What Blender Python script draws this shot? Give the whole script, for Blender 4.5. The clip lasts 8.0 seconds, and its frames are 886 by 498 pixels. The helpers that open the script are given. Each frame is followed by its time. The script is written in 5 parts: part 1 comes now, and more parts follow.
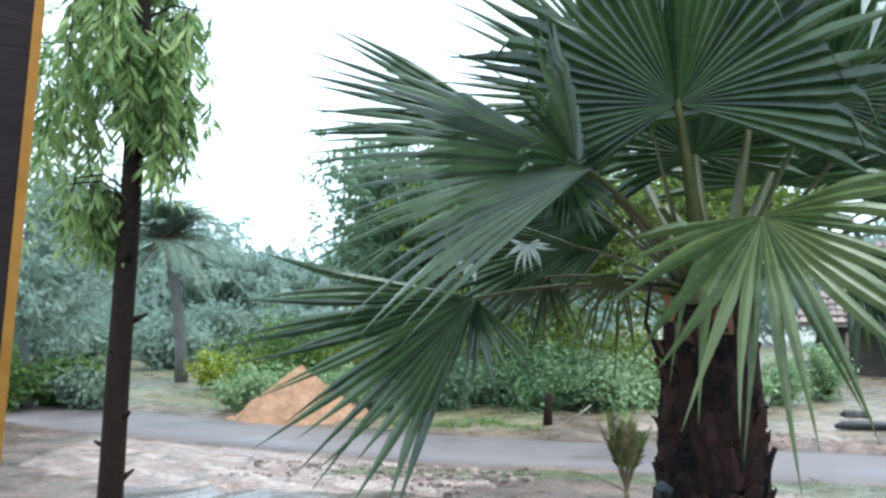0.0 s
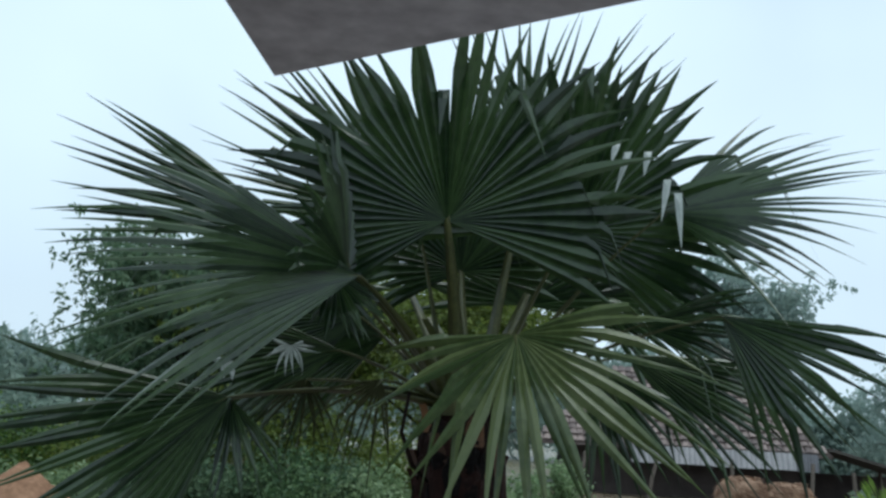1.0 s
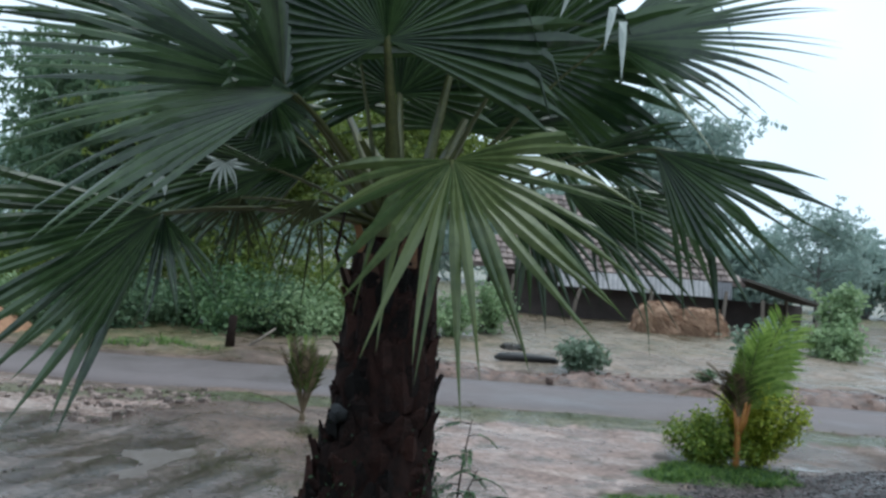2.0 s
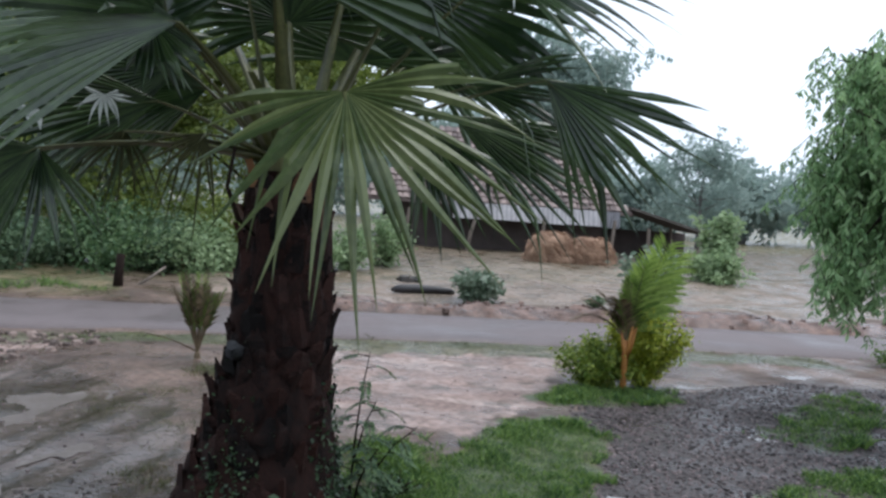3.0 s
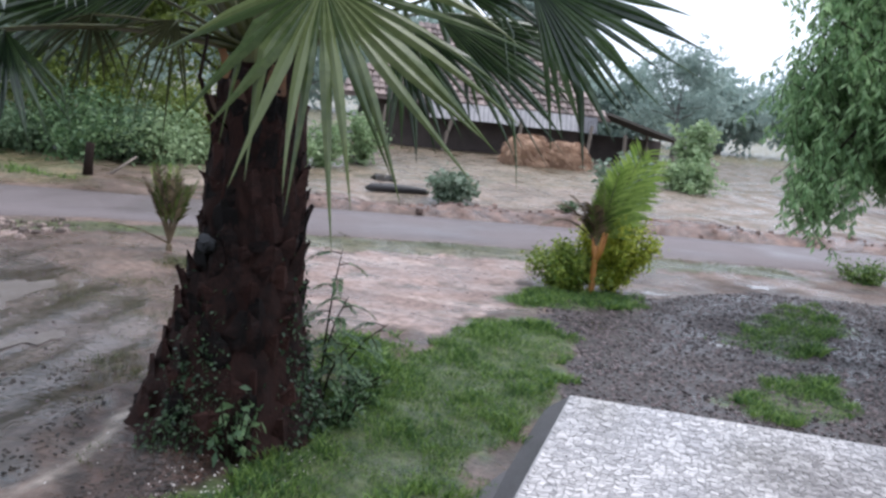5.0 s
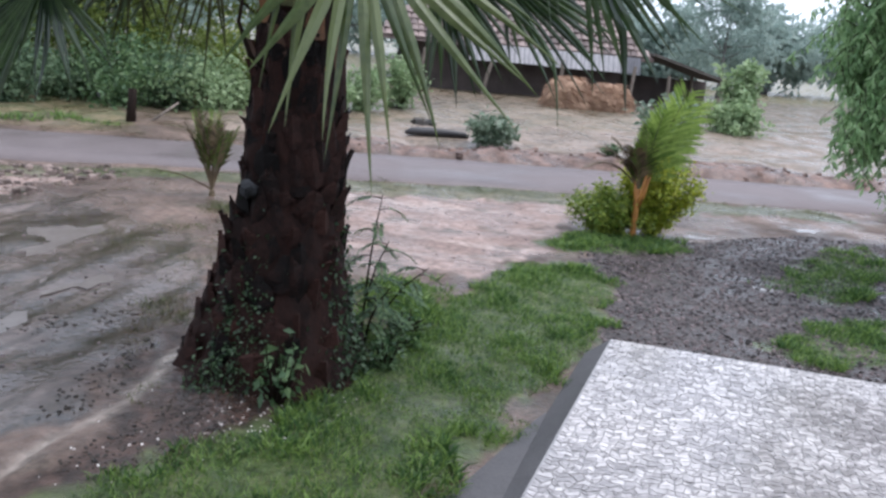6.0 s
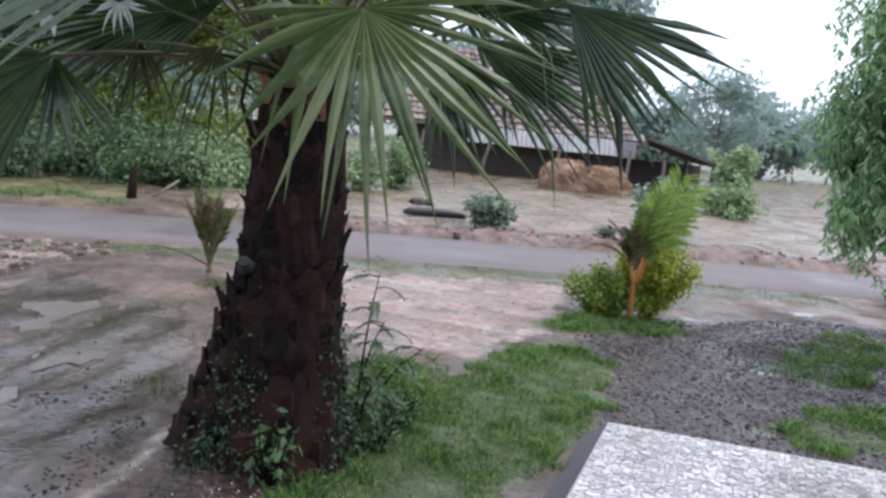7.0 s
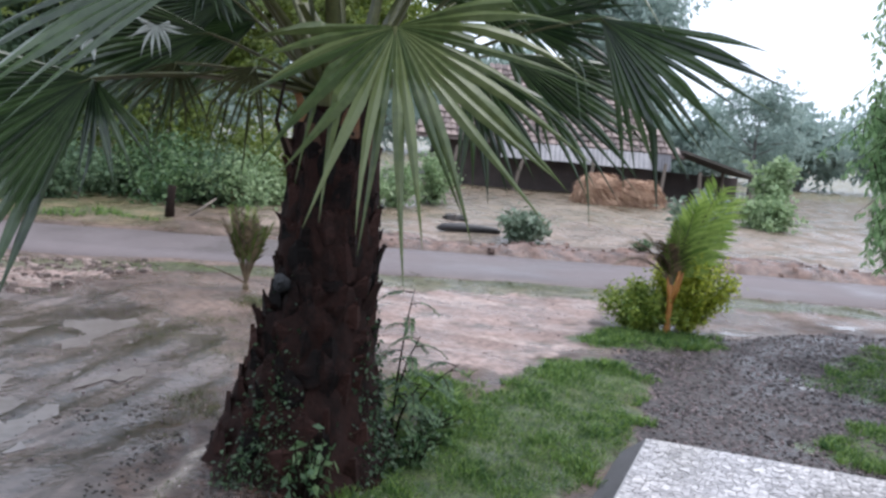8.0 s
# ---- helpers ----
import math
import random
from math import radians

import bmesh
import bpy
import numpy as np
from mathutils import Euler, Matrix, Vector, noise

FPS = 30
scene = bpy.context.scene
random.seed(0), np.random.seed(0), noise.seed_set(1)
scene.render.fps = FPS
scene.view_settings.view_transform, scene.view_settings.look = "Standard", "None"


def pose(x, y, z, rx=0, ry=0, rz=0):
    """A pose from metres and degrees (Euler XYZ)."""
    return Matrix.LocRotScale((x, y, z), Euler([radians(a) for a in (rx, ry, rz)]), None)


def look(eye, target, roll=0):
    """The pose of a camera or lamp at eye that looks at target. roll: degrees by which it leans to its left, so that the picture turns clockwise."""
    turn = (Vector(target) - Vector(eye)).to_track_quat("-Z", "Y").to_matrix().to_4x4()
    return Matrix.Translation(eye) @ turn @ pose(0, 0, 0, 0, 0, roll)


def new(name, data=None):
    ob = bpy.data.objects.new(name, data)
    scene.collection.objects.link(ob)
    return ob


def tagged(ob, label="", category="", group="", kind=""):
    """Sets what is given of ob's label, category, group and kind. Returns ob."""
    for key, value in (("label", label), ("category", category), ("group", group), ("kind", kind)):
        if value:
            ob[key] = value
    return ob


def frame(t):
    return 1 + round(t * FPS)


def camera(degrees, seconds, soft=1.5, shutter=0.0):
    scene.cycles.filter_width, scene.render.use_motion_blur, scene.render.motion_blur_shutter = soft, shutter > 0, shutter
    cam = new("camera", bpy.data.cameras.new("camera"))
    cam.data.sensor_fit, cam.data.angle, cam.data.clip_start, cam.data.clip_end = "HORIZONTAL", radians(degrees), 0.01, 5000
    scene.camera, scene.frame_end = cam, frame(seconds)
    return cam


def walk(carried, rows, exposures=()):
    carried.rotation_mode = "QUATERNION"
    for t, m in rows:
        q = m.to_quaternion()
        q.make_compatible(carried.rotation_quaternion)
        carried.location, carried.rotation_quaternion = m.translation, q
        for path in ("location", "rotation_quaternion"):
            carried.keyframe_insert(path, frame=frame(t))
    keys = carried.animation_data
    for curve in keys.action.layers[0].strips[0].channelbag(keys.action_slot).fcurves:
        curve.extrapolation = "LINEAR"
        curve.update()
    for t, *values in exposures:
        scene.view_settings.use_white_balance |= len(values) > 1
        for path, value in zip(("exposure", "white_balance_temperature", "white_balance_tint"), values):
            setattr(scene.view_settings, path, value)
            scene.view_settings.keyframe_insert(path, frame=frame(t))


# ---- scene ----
# the camera turns on one spot, at the edge of a porch
EYE = (0.0, 0.0, 2.2)
cam = camera(54.24, 8.0, soft=2.7)
TURNS = [
    (0.0, 0.00, 4.00, -0.00),
    (0.1, -1.91, 6.48, -1.64),
    (0.3, -5.83, 10.98, -2.01),
    (0.5, -8.68, 12.41, -2.27),
    (0.7, -10.84, 12.11, -1.82),
    (1.0, -15.79, 11.22, -3.04),
    (1.2, -16.51, 6.90, -3.61),
    (1.5, -17.57, 3.26, -4.08),
    (2.0, -20.14, -0.13, -4.60),
    (2.2, -22.34, -2.56, -5.90),
    (3.3, -27.71, -4.22, -3.61),
    (3.5, -27.69, -4.26, -3.87),
    (4.0, -27.54, -4.21, -4.03),
    (4.5, -28.87, -6.19, -5.18),
    (5.0, -28.56, -10.51, -6.00),
    (6.3, -25.51, -14.55, -5.22),
    (6.5, -25.54, -14.33, -5.57),
    (7.0, -26.06, -9.18, -5.93),
    (7.5, -23.93, -8.23, -4.57),
    (8.0, -23.89, -8.35, -5.08),
]
walk(cam, [(t, pose(*EYE, 90 + pitch, roll, yaw)) for t, yaw, pitch, roll in TURNS],
     exposures=[(0.0, 1.62, 5900, 2), (0.25, 1.44, 5950, 2.5), (0.5, 0.41, 6200, 3.5), (1.0, 0.15, 6000, 2), (1.5, 0.2, 6000, 3), (2.0, 0.57, 5950, 4),
                (2.2, 0.6, 6150, 6.5), (3.3, 0.73, 6250, 14.5), (4.5, 0.83, 6250, 16.5), (5.2, 1.07, 6250, 17.5), (6.3, 1.08, 6250, 17.5), (8.0, 1.08, 6250, 17.5)])

# ---- light: rain sky, soft and white ----
world = bpy.data.worlds.new("rain_sky")
scene.world = world
world.use_nodes = True
wn, wl = world.node_tree.nodes, world.node_tree.links
sky = wn.new("ShaderNodeTexSky")
sky.sky_type, sky.sun_disc = "NISHITA", False
sky.sun_elevation, sky.sun_rotation, sky.dust_density = radians(74), radians(116), 6.0
cloud = wn.new("ShaderNodeMix")
cloud.data_type = "RGBA"
cloud.inputs["Factor"].default_value = 0.93
cloud.inputs["B"].default_value = (7.5, 8.55, 9.6, 1)
# broad soft differences in the rain cloud
wco, wno, wra, wmu = wn.new("ShaderNodeTexCoord"), wn.new("ShaderNodeTexNoise"), wn.new("ShaderNodeMapRange"), wn.new("ShaderNodeVectorMath")
wno.inputs["Scale"].default_value, wno.inputs["Detail"].default_value = 1.3, 4
wra.inputs["From Min"].default_value, wra.inputs["From Max"].default_value = 0.35, 0.65
wra.inputs["To Min"].default_value, wra.inputs["To Max"].default_value = 0.84, 1.12
wmu.operation = "SCALE"
wl.new(wco.outputs["Generated"], wno.inputs["Vector"])
wl.new(wno.outputs["Fac"], wra.inputs["Value"])
wl.new(wra.outputs["Result"], wmu.inputs["Scale"])
wl.new(sky.outputs["Color"], cloud.inputs["A"])
wl.new(cloud.outputs["Result"], wmu.inputs[0])
wl.new(wmu.outputs["Vector"], wn["Background"].inputs["Color"])
wn["Background"].inputs["Strength"].default_value = 0.096
sun = new("sun", bpy.data.lights.new("sun", "SUN"))
sun.data.energy, sun.data.angle, sun.data.color = 1.15, radians(40), (1.0, 0.97, 0.92)
sun.matrix_world = look((0, 0, 30), (Vector((0, 0, 30)) - Vector((0.25, -0.12, 0.96))))


# ---- materials ----
def material(name, low, high, scale=8.0, rough=0.6, fine=60.0, bump=0.3, metal=0.0, rough_low=None, through_light=0.0, stretch=(1, 1, 1), each=0.0, coat=0.0, spec=0.5):
    """Two-scale noise between two colours, with bump; through_light: share of light passing through (leaves); each: spread from piece to piece."""
    m = bpy.data.materials.new(name)
    m.use_nodes = True
    n, l = m.node_tree.nodes, m.node_tree.links
    b = n["Principled BSDF"]
    co = n.new("ShaderNodeTexCoord")
    mp = n.new("ShaderNodeMapping")
    mp.inputs["Scale"].default_value = stretch
    l.new(co.outputs["Object"], mp.inputs["Vector"])
    big, small = n.new("ShaderNodeTexNoise"), n.new("ShaderNodeTexNoise")
    big.inputs["Scale"].default_value, small.inputs["Scale"].default_value = scale, fine
    big.inputs["Detail"].default_value = 5
    small.inputs["Detail"].default_value = 3
    for tex in (big, small):
        l.new(mp.outputs["Vector"], tex.inputs["Vector"])
    mix = n.new("ShaderNodeMath")
    mix.operation = "MULTIPLY_ADD"
    mix.inputs[1].default_value, mix.inputs[2].default_value = 0.55, 0.0
    l.new(big.outputs["Fac"], mix.inputs[0])
    add = n.new("ShaderNodeMath")
    add.operation = "MULTIPLY_ADD"
    add.inputs[1].default_value = 0.45
    l.new(small.outputs["Fac"], add.inputs[0])
    l.new(mix.outputs[0], add.inputs[2])
    last = add.outputs[0]
    if each:
        info = n.new("ShaderNodeObjectInfo") if each > 0 else n.new("ShaderNodeNewGeometry")
        plus = n.new("ShaderNodeMath")
        plus.operation = "MULTIPLY_ADD"
        plus.inputs[1].default_value = abs(each)
        sub = n.new("ShaderNodeMath")
        sub.operation = "SUBTRACT"
        sub.inputs[1].default_value = 0.5
        l.new(info.outputs["Random"] if each > 0 else info.outputs["Random Per Island"], sub.inputs[0])
        l.new(sub.outputs[0], plus.inputs[0])
        l.new(last, plus.inputs[2])
        last = plus.outputs[0]
    ramp = n.new("ShaderNodeValToRGB")
    ramp.color_ramp.elements[0].position, ramp.color_ramp.elements[1].position = 0.32, 0.68
    ramp.color_ramp.elements[0].color, ramp.color_ramp.elements[1].color = (*low, 1), (*high, 1)
    l.new(last, ramp.inputs["Fac"])
    l.new(ramp.outputs["Color"], b.inputs["Base Color"])
    b.inputs["Roughness"].default_value, b.inputs["Metallic"].default_value = rough, metal
    b.inputs["Specular IOR Level"].default_value = spec
    b.inputs["Coat Weight"].default_value, b.inputs["Coat Roughness"].default_value = coat, 0.2
    if rough_low is not None:
        rr = n.new("ShaderNodeMapRange")
        rr.inputs["From Min"].default_value, rr.inputs["From Max"].default_value = 0.4, 0.6
        rr.inputs["To Min"].default_value, rr.inputs["To Max"].default_value = rough_low, rough
        l.new(big.outputs["Fac"], rr.inputs["Value"])
        l.new(rr.outputs["Result"], b.inputs["Roughness"])
    if bump:
        bp = n.new("ShaderNodeBump")
        bp.inputs["Strength"].default_value, bp.inputs["Distance"].default_value = bump, 0.02
        l.new(add.outputs[0], bp.inputs["Height"])
        l.new(bp.outputs["Normal"], b.inputs["Normal"])
    if through_light:
        tr, ms = n.new("ShaderNodeBsdfTranslucent"), n.new("ShaderNodeMixShader")
        l.new(ramp.outputs["Color"], tr.inputs["Color"])
        ms.inputs["Fac"].default_value = through_light
        l.new(b.outputs[0], ms.inputs[1])
        l.new(tr.outputs[0], ms.inputs[2])
        l.new(ms.outputs[0], n["Material Output"].inputs["Surface"])
    return m


FAN = material("fan_leaf", (0.011, 0.027, 0.009), (0.050, 0.088, 0.030), 2.0, 0.3, 20, 0.05, through_light=0.22, each=-0.45, coat=0.4, spec=0.5)
FAN_LIGHT = material("older_fan_leaf", (0.038, 0.066, 0.016), (0.118, 0.150, 0.052), 2.2, 0.33, 20, 0.05, through_light=0.2, each=-0.45, coat=0.2, spec=0.5)
LEAF_BROWN = material("withered_leaf", (0.016, 0.022, 0.007), (0.055, 0.055, 0.02), 4, 0.7, 25, 0.1, through_light=0.2, spec=0.2)
LEAF_PALE = material("dry_pale_leaf", (0.26, 0.30, 0.27), (0.48, 0.51, 0.48), 5, 0.4, 30, 0.05)
PETIOLE = material("petiole", (0.035, 0.045, 0.014), (0.115, 0.118, 0.04), 6, 0.42, 40, 0.1)
BOOT = material("leaf_base", (0.06, 0.025, 0.011), (0.24, 0.11, 0.04), 8, 0.6, 60, 0.4, each=0.9)
STUB = material("weathered_stub", (0.022, 0.023, 0.025), (0.07, 0.073, 0.078), 9, 0.8, 50, 0.5, spec=0.2)
BARK = material("fibrous_bark", (0.003, 0.002, 0.0018), (0.028, 0.0105, 0.0075), 7, 0.85, 45, 0.9, spec=0.2, stretch=(1, 1, 0.5))
BARK_FLAP = material("bark_flap", (0.003, 0.0019, 0.0017), (0.037, 0.0150, 0.0115), 9, 0.75, 60, 1.0, spec=0.18, each=0.5)
WOOD = material("branch_bark", (0.007, 0.005, 0.004), (0.026, 0.016, 0.012), 6, 0.8, 50, 0.8, spec=0.12, stretch=(1, 1, 0.3))
LEAF_NEEM = material("neem_leaf", (0.15, 0.28, 0.115), (0.35, 0.51, 0.255), 2, 0.5, 9, 0, through_light=0.55, each=-0.4)
LEAF_LIME = material("lime_leaf", (0.10, 0.175, 0.022), (0.30, 0.37, 0.065), 3, 0.45, 9, 0, through_light=0.35, each=-0.6)
LEAF_POLE = material("drooping_leaf", (0.11, 0.20, 0.055), (0.35, 0.44, 0.17), 2, 0.42, 9, 0, through_light=0.5, each=-0.6)
LEAF_DARK = material("dark_leaf", (0.05, 0.11, 0.046), (0.15, 0.24, 0.105), 1.2, 0.5, 6, 0, through_light=0.4, each=-0.5)
LEAF_OLIVE = material("olive_leaf", (0.085, 0.135, 0.022), (0.22, 0.27, 0.06), 1.2, 0.5, 6, 0, through_light=0.45, each=-0.35)
# distance haze painted into the leaf colour: pale, greyed green
LEAF_FAR = material("haze_painted_leaf", (0.185, 0.255, 0.205), (0.32, 0.40, 0.335), 0.6, 0.85, 4, 0, through_light=0.55, each=-0.3, spec=0.15)
# mid-distance green with a smaller share of haze in its colour
LEAF_HAZE = material("half_haze_painted_leaf", (0.085, 0.155, 0.085), (0.20, 0.29, 0.17), 0.8, 0.55, 5, 0, through_light=0.5, each=-0.5)
LEAF_CREEP = material("creeper_leaf", (0.018, 0.045, 0.02), (0.06, 0.11, 0.05), 3, 0.5, 9, 0, through_light=0.2, each=-0.6)
LEAF_WEED = material("weed_leaf", (0.03, 0.078, 0.03), (0.115, 0.195, 0.08), 3, 0.5, 9, 0, through_light=0.35, each=-0.6)
# palest leaf: rain haze over the farthest trees is in the base colour
LEAF_RAIN = material("rain_haze_painted_leaf", (0.25, 0.335, 0.30), (0.40, 0.485, 0.44), 0.6, 0.9, 4, 0, through_light=0.55, each=-0.25, spec=0.15)
# light green leaf, whitened by some haze put into its colour
LEAF_MIST = material("pale_haze_tinted_leaf", (0.17, 0.26, 0.12), (0.36, 0.47, 0.26), 1.5, 0.5, 6, 0, through_light=0.45, each=-0.4)
# bark paled to grey so that far trunks carry the painted haze too
WOOD_FAR = material("haze_painted_bark", (0.10, 0.10, 0.095), (0.17, 0.165, 0.16), 2, 0.9, 20, 0.4)
LEAF_BUSH = material("bush_leaf", (0.05, 0.115, 0.022), (0.16, 0.245, 0.055), 2, 0.45, 8, 0, through_light=0.35, each=-0.6)
LEAF_YELLOW = material("yellow_leaf", (0.19, 0.26, 0.022), (0.52, 0.55, 0.08), 3, 0.42, 9, 0, through_light=0.4, each=-0.6)
LEAF_GREY = material("grey_leaf", (0.10, 0.16, 0.10), (0.24, 0.30, 0.22), 3, 0.5, 9, 0, through_light=0.25, each=-0.5)
FROND = material("coconut_frond", (0.13, 0.225, 0.032), (0.34, 0.46, 0.105), 4, 0.4, 20, 0, through_light=0.5, each=-0.4)
FROND_OLD = material("dark_frond", (0.05, 0.085, 0.016), (0.14, 0.19, 0.045), 4, 0.45, 20, 0, through_light=0.4, each=-0.4)
FROND_DRY = material("dry_frond", (0.07, 0.05, 0.03), (0.19, 0.14, 0.08), 5, 0.7, 25, 0, through_light=0.1, each=-0.6)
STEM_ORANGE = material("orange_stem", (0.20, 0.075, 0.015), (0.45, 0.20, 0.045), 9, 0.5, 50, 0.2)
GRASS = material("wet_grass", (0.034, 0.096, 0.024), (0.190, 0.300, 0.072), 1.2, 0.5, 7, 0, through_light=0.35, each=-0.8)
GRASS_DULL = material("trodden_grass", (0.045, 0.062, 0.02), (0.14, 0.155, 0.06), 2, 0.6, 9, 0, through_light=0.25, each=-0.7)
ASPHALT = material("wet_road", (0.090, 0.074, 0.074), (0.170, 0.142, 0.142), 0.5, 0.72, 70, 0.4, rough_low=0.36, spec=0.4)
CEMENT = material("wet_cement", (0.055, 0.054, 0.058), (0.115, 0.113, 0.118), 4, 0.8, 60, 0.4, rough_low=0.6, spec=0.3)
# cement chosen pale so that the porch floor bounces light upward
PORCH = material("porch_bounce_cement", (0.30, 0.29, 0.29), (0.48, 0.465, 0.46), 3, 0.6, 50, 0.3)
MORTAR = material("grey_mortar", (0.19, 0.184, 0.186), (0.29, 0.283, 0.285), 5, 0.5, 60, 0.3, rough_low=0.25)
CANOPY = material("weathered_concrete", (0.36, 0.32, 0.345), (0.74, 0.68, 0.71), 2.2, 0.85, 14, 0.5)
CHIP = material("marble_chip", (0.235, 0.222, 0.222), (0.56, 0.535, 0.53), 1.2, 0.42, 30, 0.1, each=0.32, rough_low=0.1)
CHIP_REST = material("marble_chips", (0.235, 0.222, 0.222), (0.56, 0.535, 0.53), 1.2, 0.42, 30, 0.1, each=-0.32, rough_low=0.1)
PLASTER = material("house_plaster", (0.42, 0.40, 0.36), (0.60, 0.57, 0.52), 1.5, 0.8, 30, 0.2)
PANEL = material("dark_laminate", (0.016, 0.011, 0.012), (0.045, 0.032, 0.034), 3, 0.32, 20, 0.1, stretch=(0.5, 0.5, 9), coat=0.3)
EDGE = material("orange_edge", (0.38, 0.17, 0.03), (0.60, 0.30, 0.06), 5, 0.45, 30, 0.1)
TILE = material("clay_roof_tile", (0.10, 0.075, 0.07), (0.26, 0.20, 0.18), 2, 0.7, 30, 0.4, each=0.5)
TILE_REST = material("clay_roof_tiles", (0.10, 0.075, 0.07), (0.26, 0.20, 0.18), 2, 0.7, 30, 0.4, each=-0.5)
TIN = material("grey_tin_sheet", (0.24, 0.235, 0.24), (0.38, 0.365, 0.37), 1.2, 0.55, 14, 0.1, metal=0.2)
TIN_DARK = material("dark_tin_sheet", (0.17, 0.17, 0.185), (0.27, 0.265, 0.28), 1.2, 0.5, 14, 0.1, metal=0.3)
# mud colour darkened to hold the shade under eave and lean-to
MUD_WALL = material("shade_darkened_mud_wall", (0.04, 0.031, 0.029), (0.10, 0.078, 0.07), 1.5, 0.9, 20, 0.4)
THATCH = material("old_thatch", (0.045, 0.04, 0.036), (0.14, 0.122, 0.108), 3, 0.9, 30, 0.9)
STRAW = material("straw", (0.20, 0.115, 0.075), (0.46, 0.30, 0.20), 3, 0.8, 40, 0.3, each=-0.6)
POST = material("grey_post", (0.10, 0.08, 0.065), (0.24, 0.20, 0.165), 4, 0.8, 40, 0.4, stretch=(1, 1, 0.2))
EARTH_RED = material("red_earth", (0.065, 0.04, 0.032), (0.20, 0.132, 0.106), 2.5, 0.8, 22, 0.8, each=-0.5)
SAND_CLOD = material("sandy_clod", (0.075, 0.055, 0.047), (0.25, 0.19, 0.165), 2.5, 0.8, 22, 0.8, each=-0.6)
EARTH_HEAP = material("orange_sand", (0.17, 0.085, 0.045), (0.37, 0.21, 0.125), 2.5, 0.9, 14, 1.0)
STONE = material("dark_gravel", (0.021, 0.0162, 0.0162), (0.165, 0.131, 0.129), 5, 0.55, 40, 0.3, each=-0.9, spec=0.35)
PALE = material("pale_pebble", (0.50, 0.45, 0.42), (0.85, 0.82, 0.78), 8, 0.5, 40, 0.1, each=-0.5)
BLUE = material("blue_plastic", (0.02, 0.12, 0.42), (0.04, 0.22, 0.6), 8, 0.35, 40, 0)
RUBBER = material("black_pipe", (0.012, 0.012, 0.014), (0.035, 0.033, 0.035), 6, 0.5, 40, 0.2)
LITTER = material("dark_litter", (0.010, 0.008, 0.006), (0.045, 0.034, 0.026), 9, 0.6, 40, 0.3, each=-0.6)
WATER = material("puddle_water", (0.13, 0.112, 0.105), (0.20, 0.175, 0.165), 3, 0.22, 14, 0.1)


# ---- mesh helpers ----
class Geo:
    """Gathers vertices and faces for one mesh."""

    def __init__(self):
        self.v, self.f = [], []

    def add(self, verts, faces):
        k = len(self.v)
        self.v.extend(tuple(p) for p in verts)
        self.f.extend(tuple(i + k for i in q) for q in faces)

    def tube(self, pts, radii, sides=6, rough=0.0):
        pts = [Vector(p) for p in pts]
        ring = []
        for i, p in enumerate(pts):
            d = (pts[min(i + 1, len(pts) - 1)] - pts[max(i - 1, 0)]).normalized()
            a = d.orthogonal().normalized() if abs(d.z) < 0.9 else (Vector((1, 0, 0)) - d * d.x).normalized()
            b = d.cross(a)
            for k in range(sides):
                w = 2 * math.pi * k / sides
                r = radii[i] * (1 + rough * random.uniform(-1, 1))
                ring.append(p + (a * math.cos(w) + b * math.sin(w)) * r)
        faces = [(i * sides + k, i * sides + (k + 1) % sides, (i + 1) * sides + (k + 1) % sides, (i + 1) * sides + k)
                 for i in range(len(pts) - 1) for k in range(sides)]
        faces += [tuple(range(sides - 1, -1, -1)), tuple((len(pts) - 1) * sides + k for k in range(sides))]
        self.add(ring, faces)

    def box(self, lo, hi):
        x, y, z = lo
        X, Y, Z = hi
        self.add([(x, y, z), (X, y, z), (X, Y, z), (x, Y, z), (x, y, Z), (X, y, Z), (X, Y, Z), (x, Y, Z)],
                 [(3, 2, 1, 0), (4, 5, 6, 7), (0, 1, 5, 4), (1, 2, 6, 5), (2, 3, 7, 6), (3, 0, 4, 7)])

    def blade(self, p, d, side, length, width, curl=0.0):
        """One leaf: a folded lance with a drooping tip."""
        p, d, side = Vector(p), Vector(d), Vector(side)
        m = p + d * length * 0.5 + Vector((0, 0, -curl * length * 0.25))
        e = p + d * length + Vector((0, 0, -curl * length))
        self.add([p, m + side * width / 2, e, m - side * width / 2], [(0, 1, 2, 3)])

    def mesh(self, name, mat, smooth=False):
        me = bpy.data.meshes.new(name)
        me.from_pydata(self.v, [], self.f)
        me.materials.append(mat)
        if smooth:
            me.polygons.foreach_set("use_smooth", [True] * len(me.polygons))
        return me


def part(name, geo, mat, parent, label="", smooth=False, kind=""):
    ob = new(name, geo if isinstance(geo, bpy.types.Mesh) else geo.mesh(name, mat, smooth))
    ob.parent = parent
    return tagged(ob, label=label, kind=kind)


def thing(name, label, category, at=(0, 0, 0), group="", kind="", turn=0.0):
    ob = new(name)
    ob.matrix_basis = pose(*at, 0, 0, turn)
    return tagged(ob, label, category, group, kind)


def structure(name, geo, mat, label, smooth=False):
    return tagged(new(name, geo.mesh(name, mat, smooth)), label, name.replace("_", " "), kind="structure")


def inside(x, y, poly):
    hit = False
    for (x0, y0), (x1, y1) in zip(poly, poly[1:] + poly[:1]):
        if (y0 > y) != (y1 > y) and x < (x1 - x0) * (y - y0) / (y1 - y0) + x0:
            hit = not hit
    return hit


def unit(spread=1.0, down=0.0):
    v = Vector((random.gauss(0, 1), random.gauss(0, 1), random.gauss(0, spread)))
    v.z -= down
    return v.normalized() if v.length > 1e-3 else Vector((0, 0, 1))


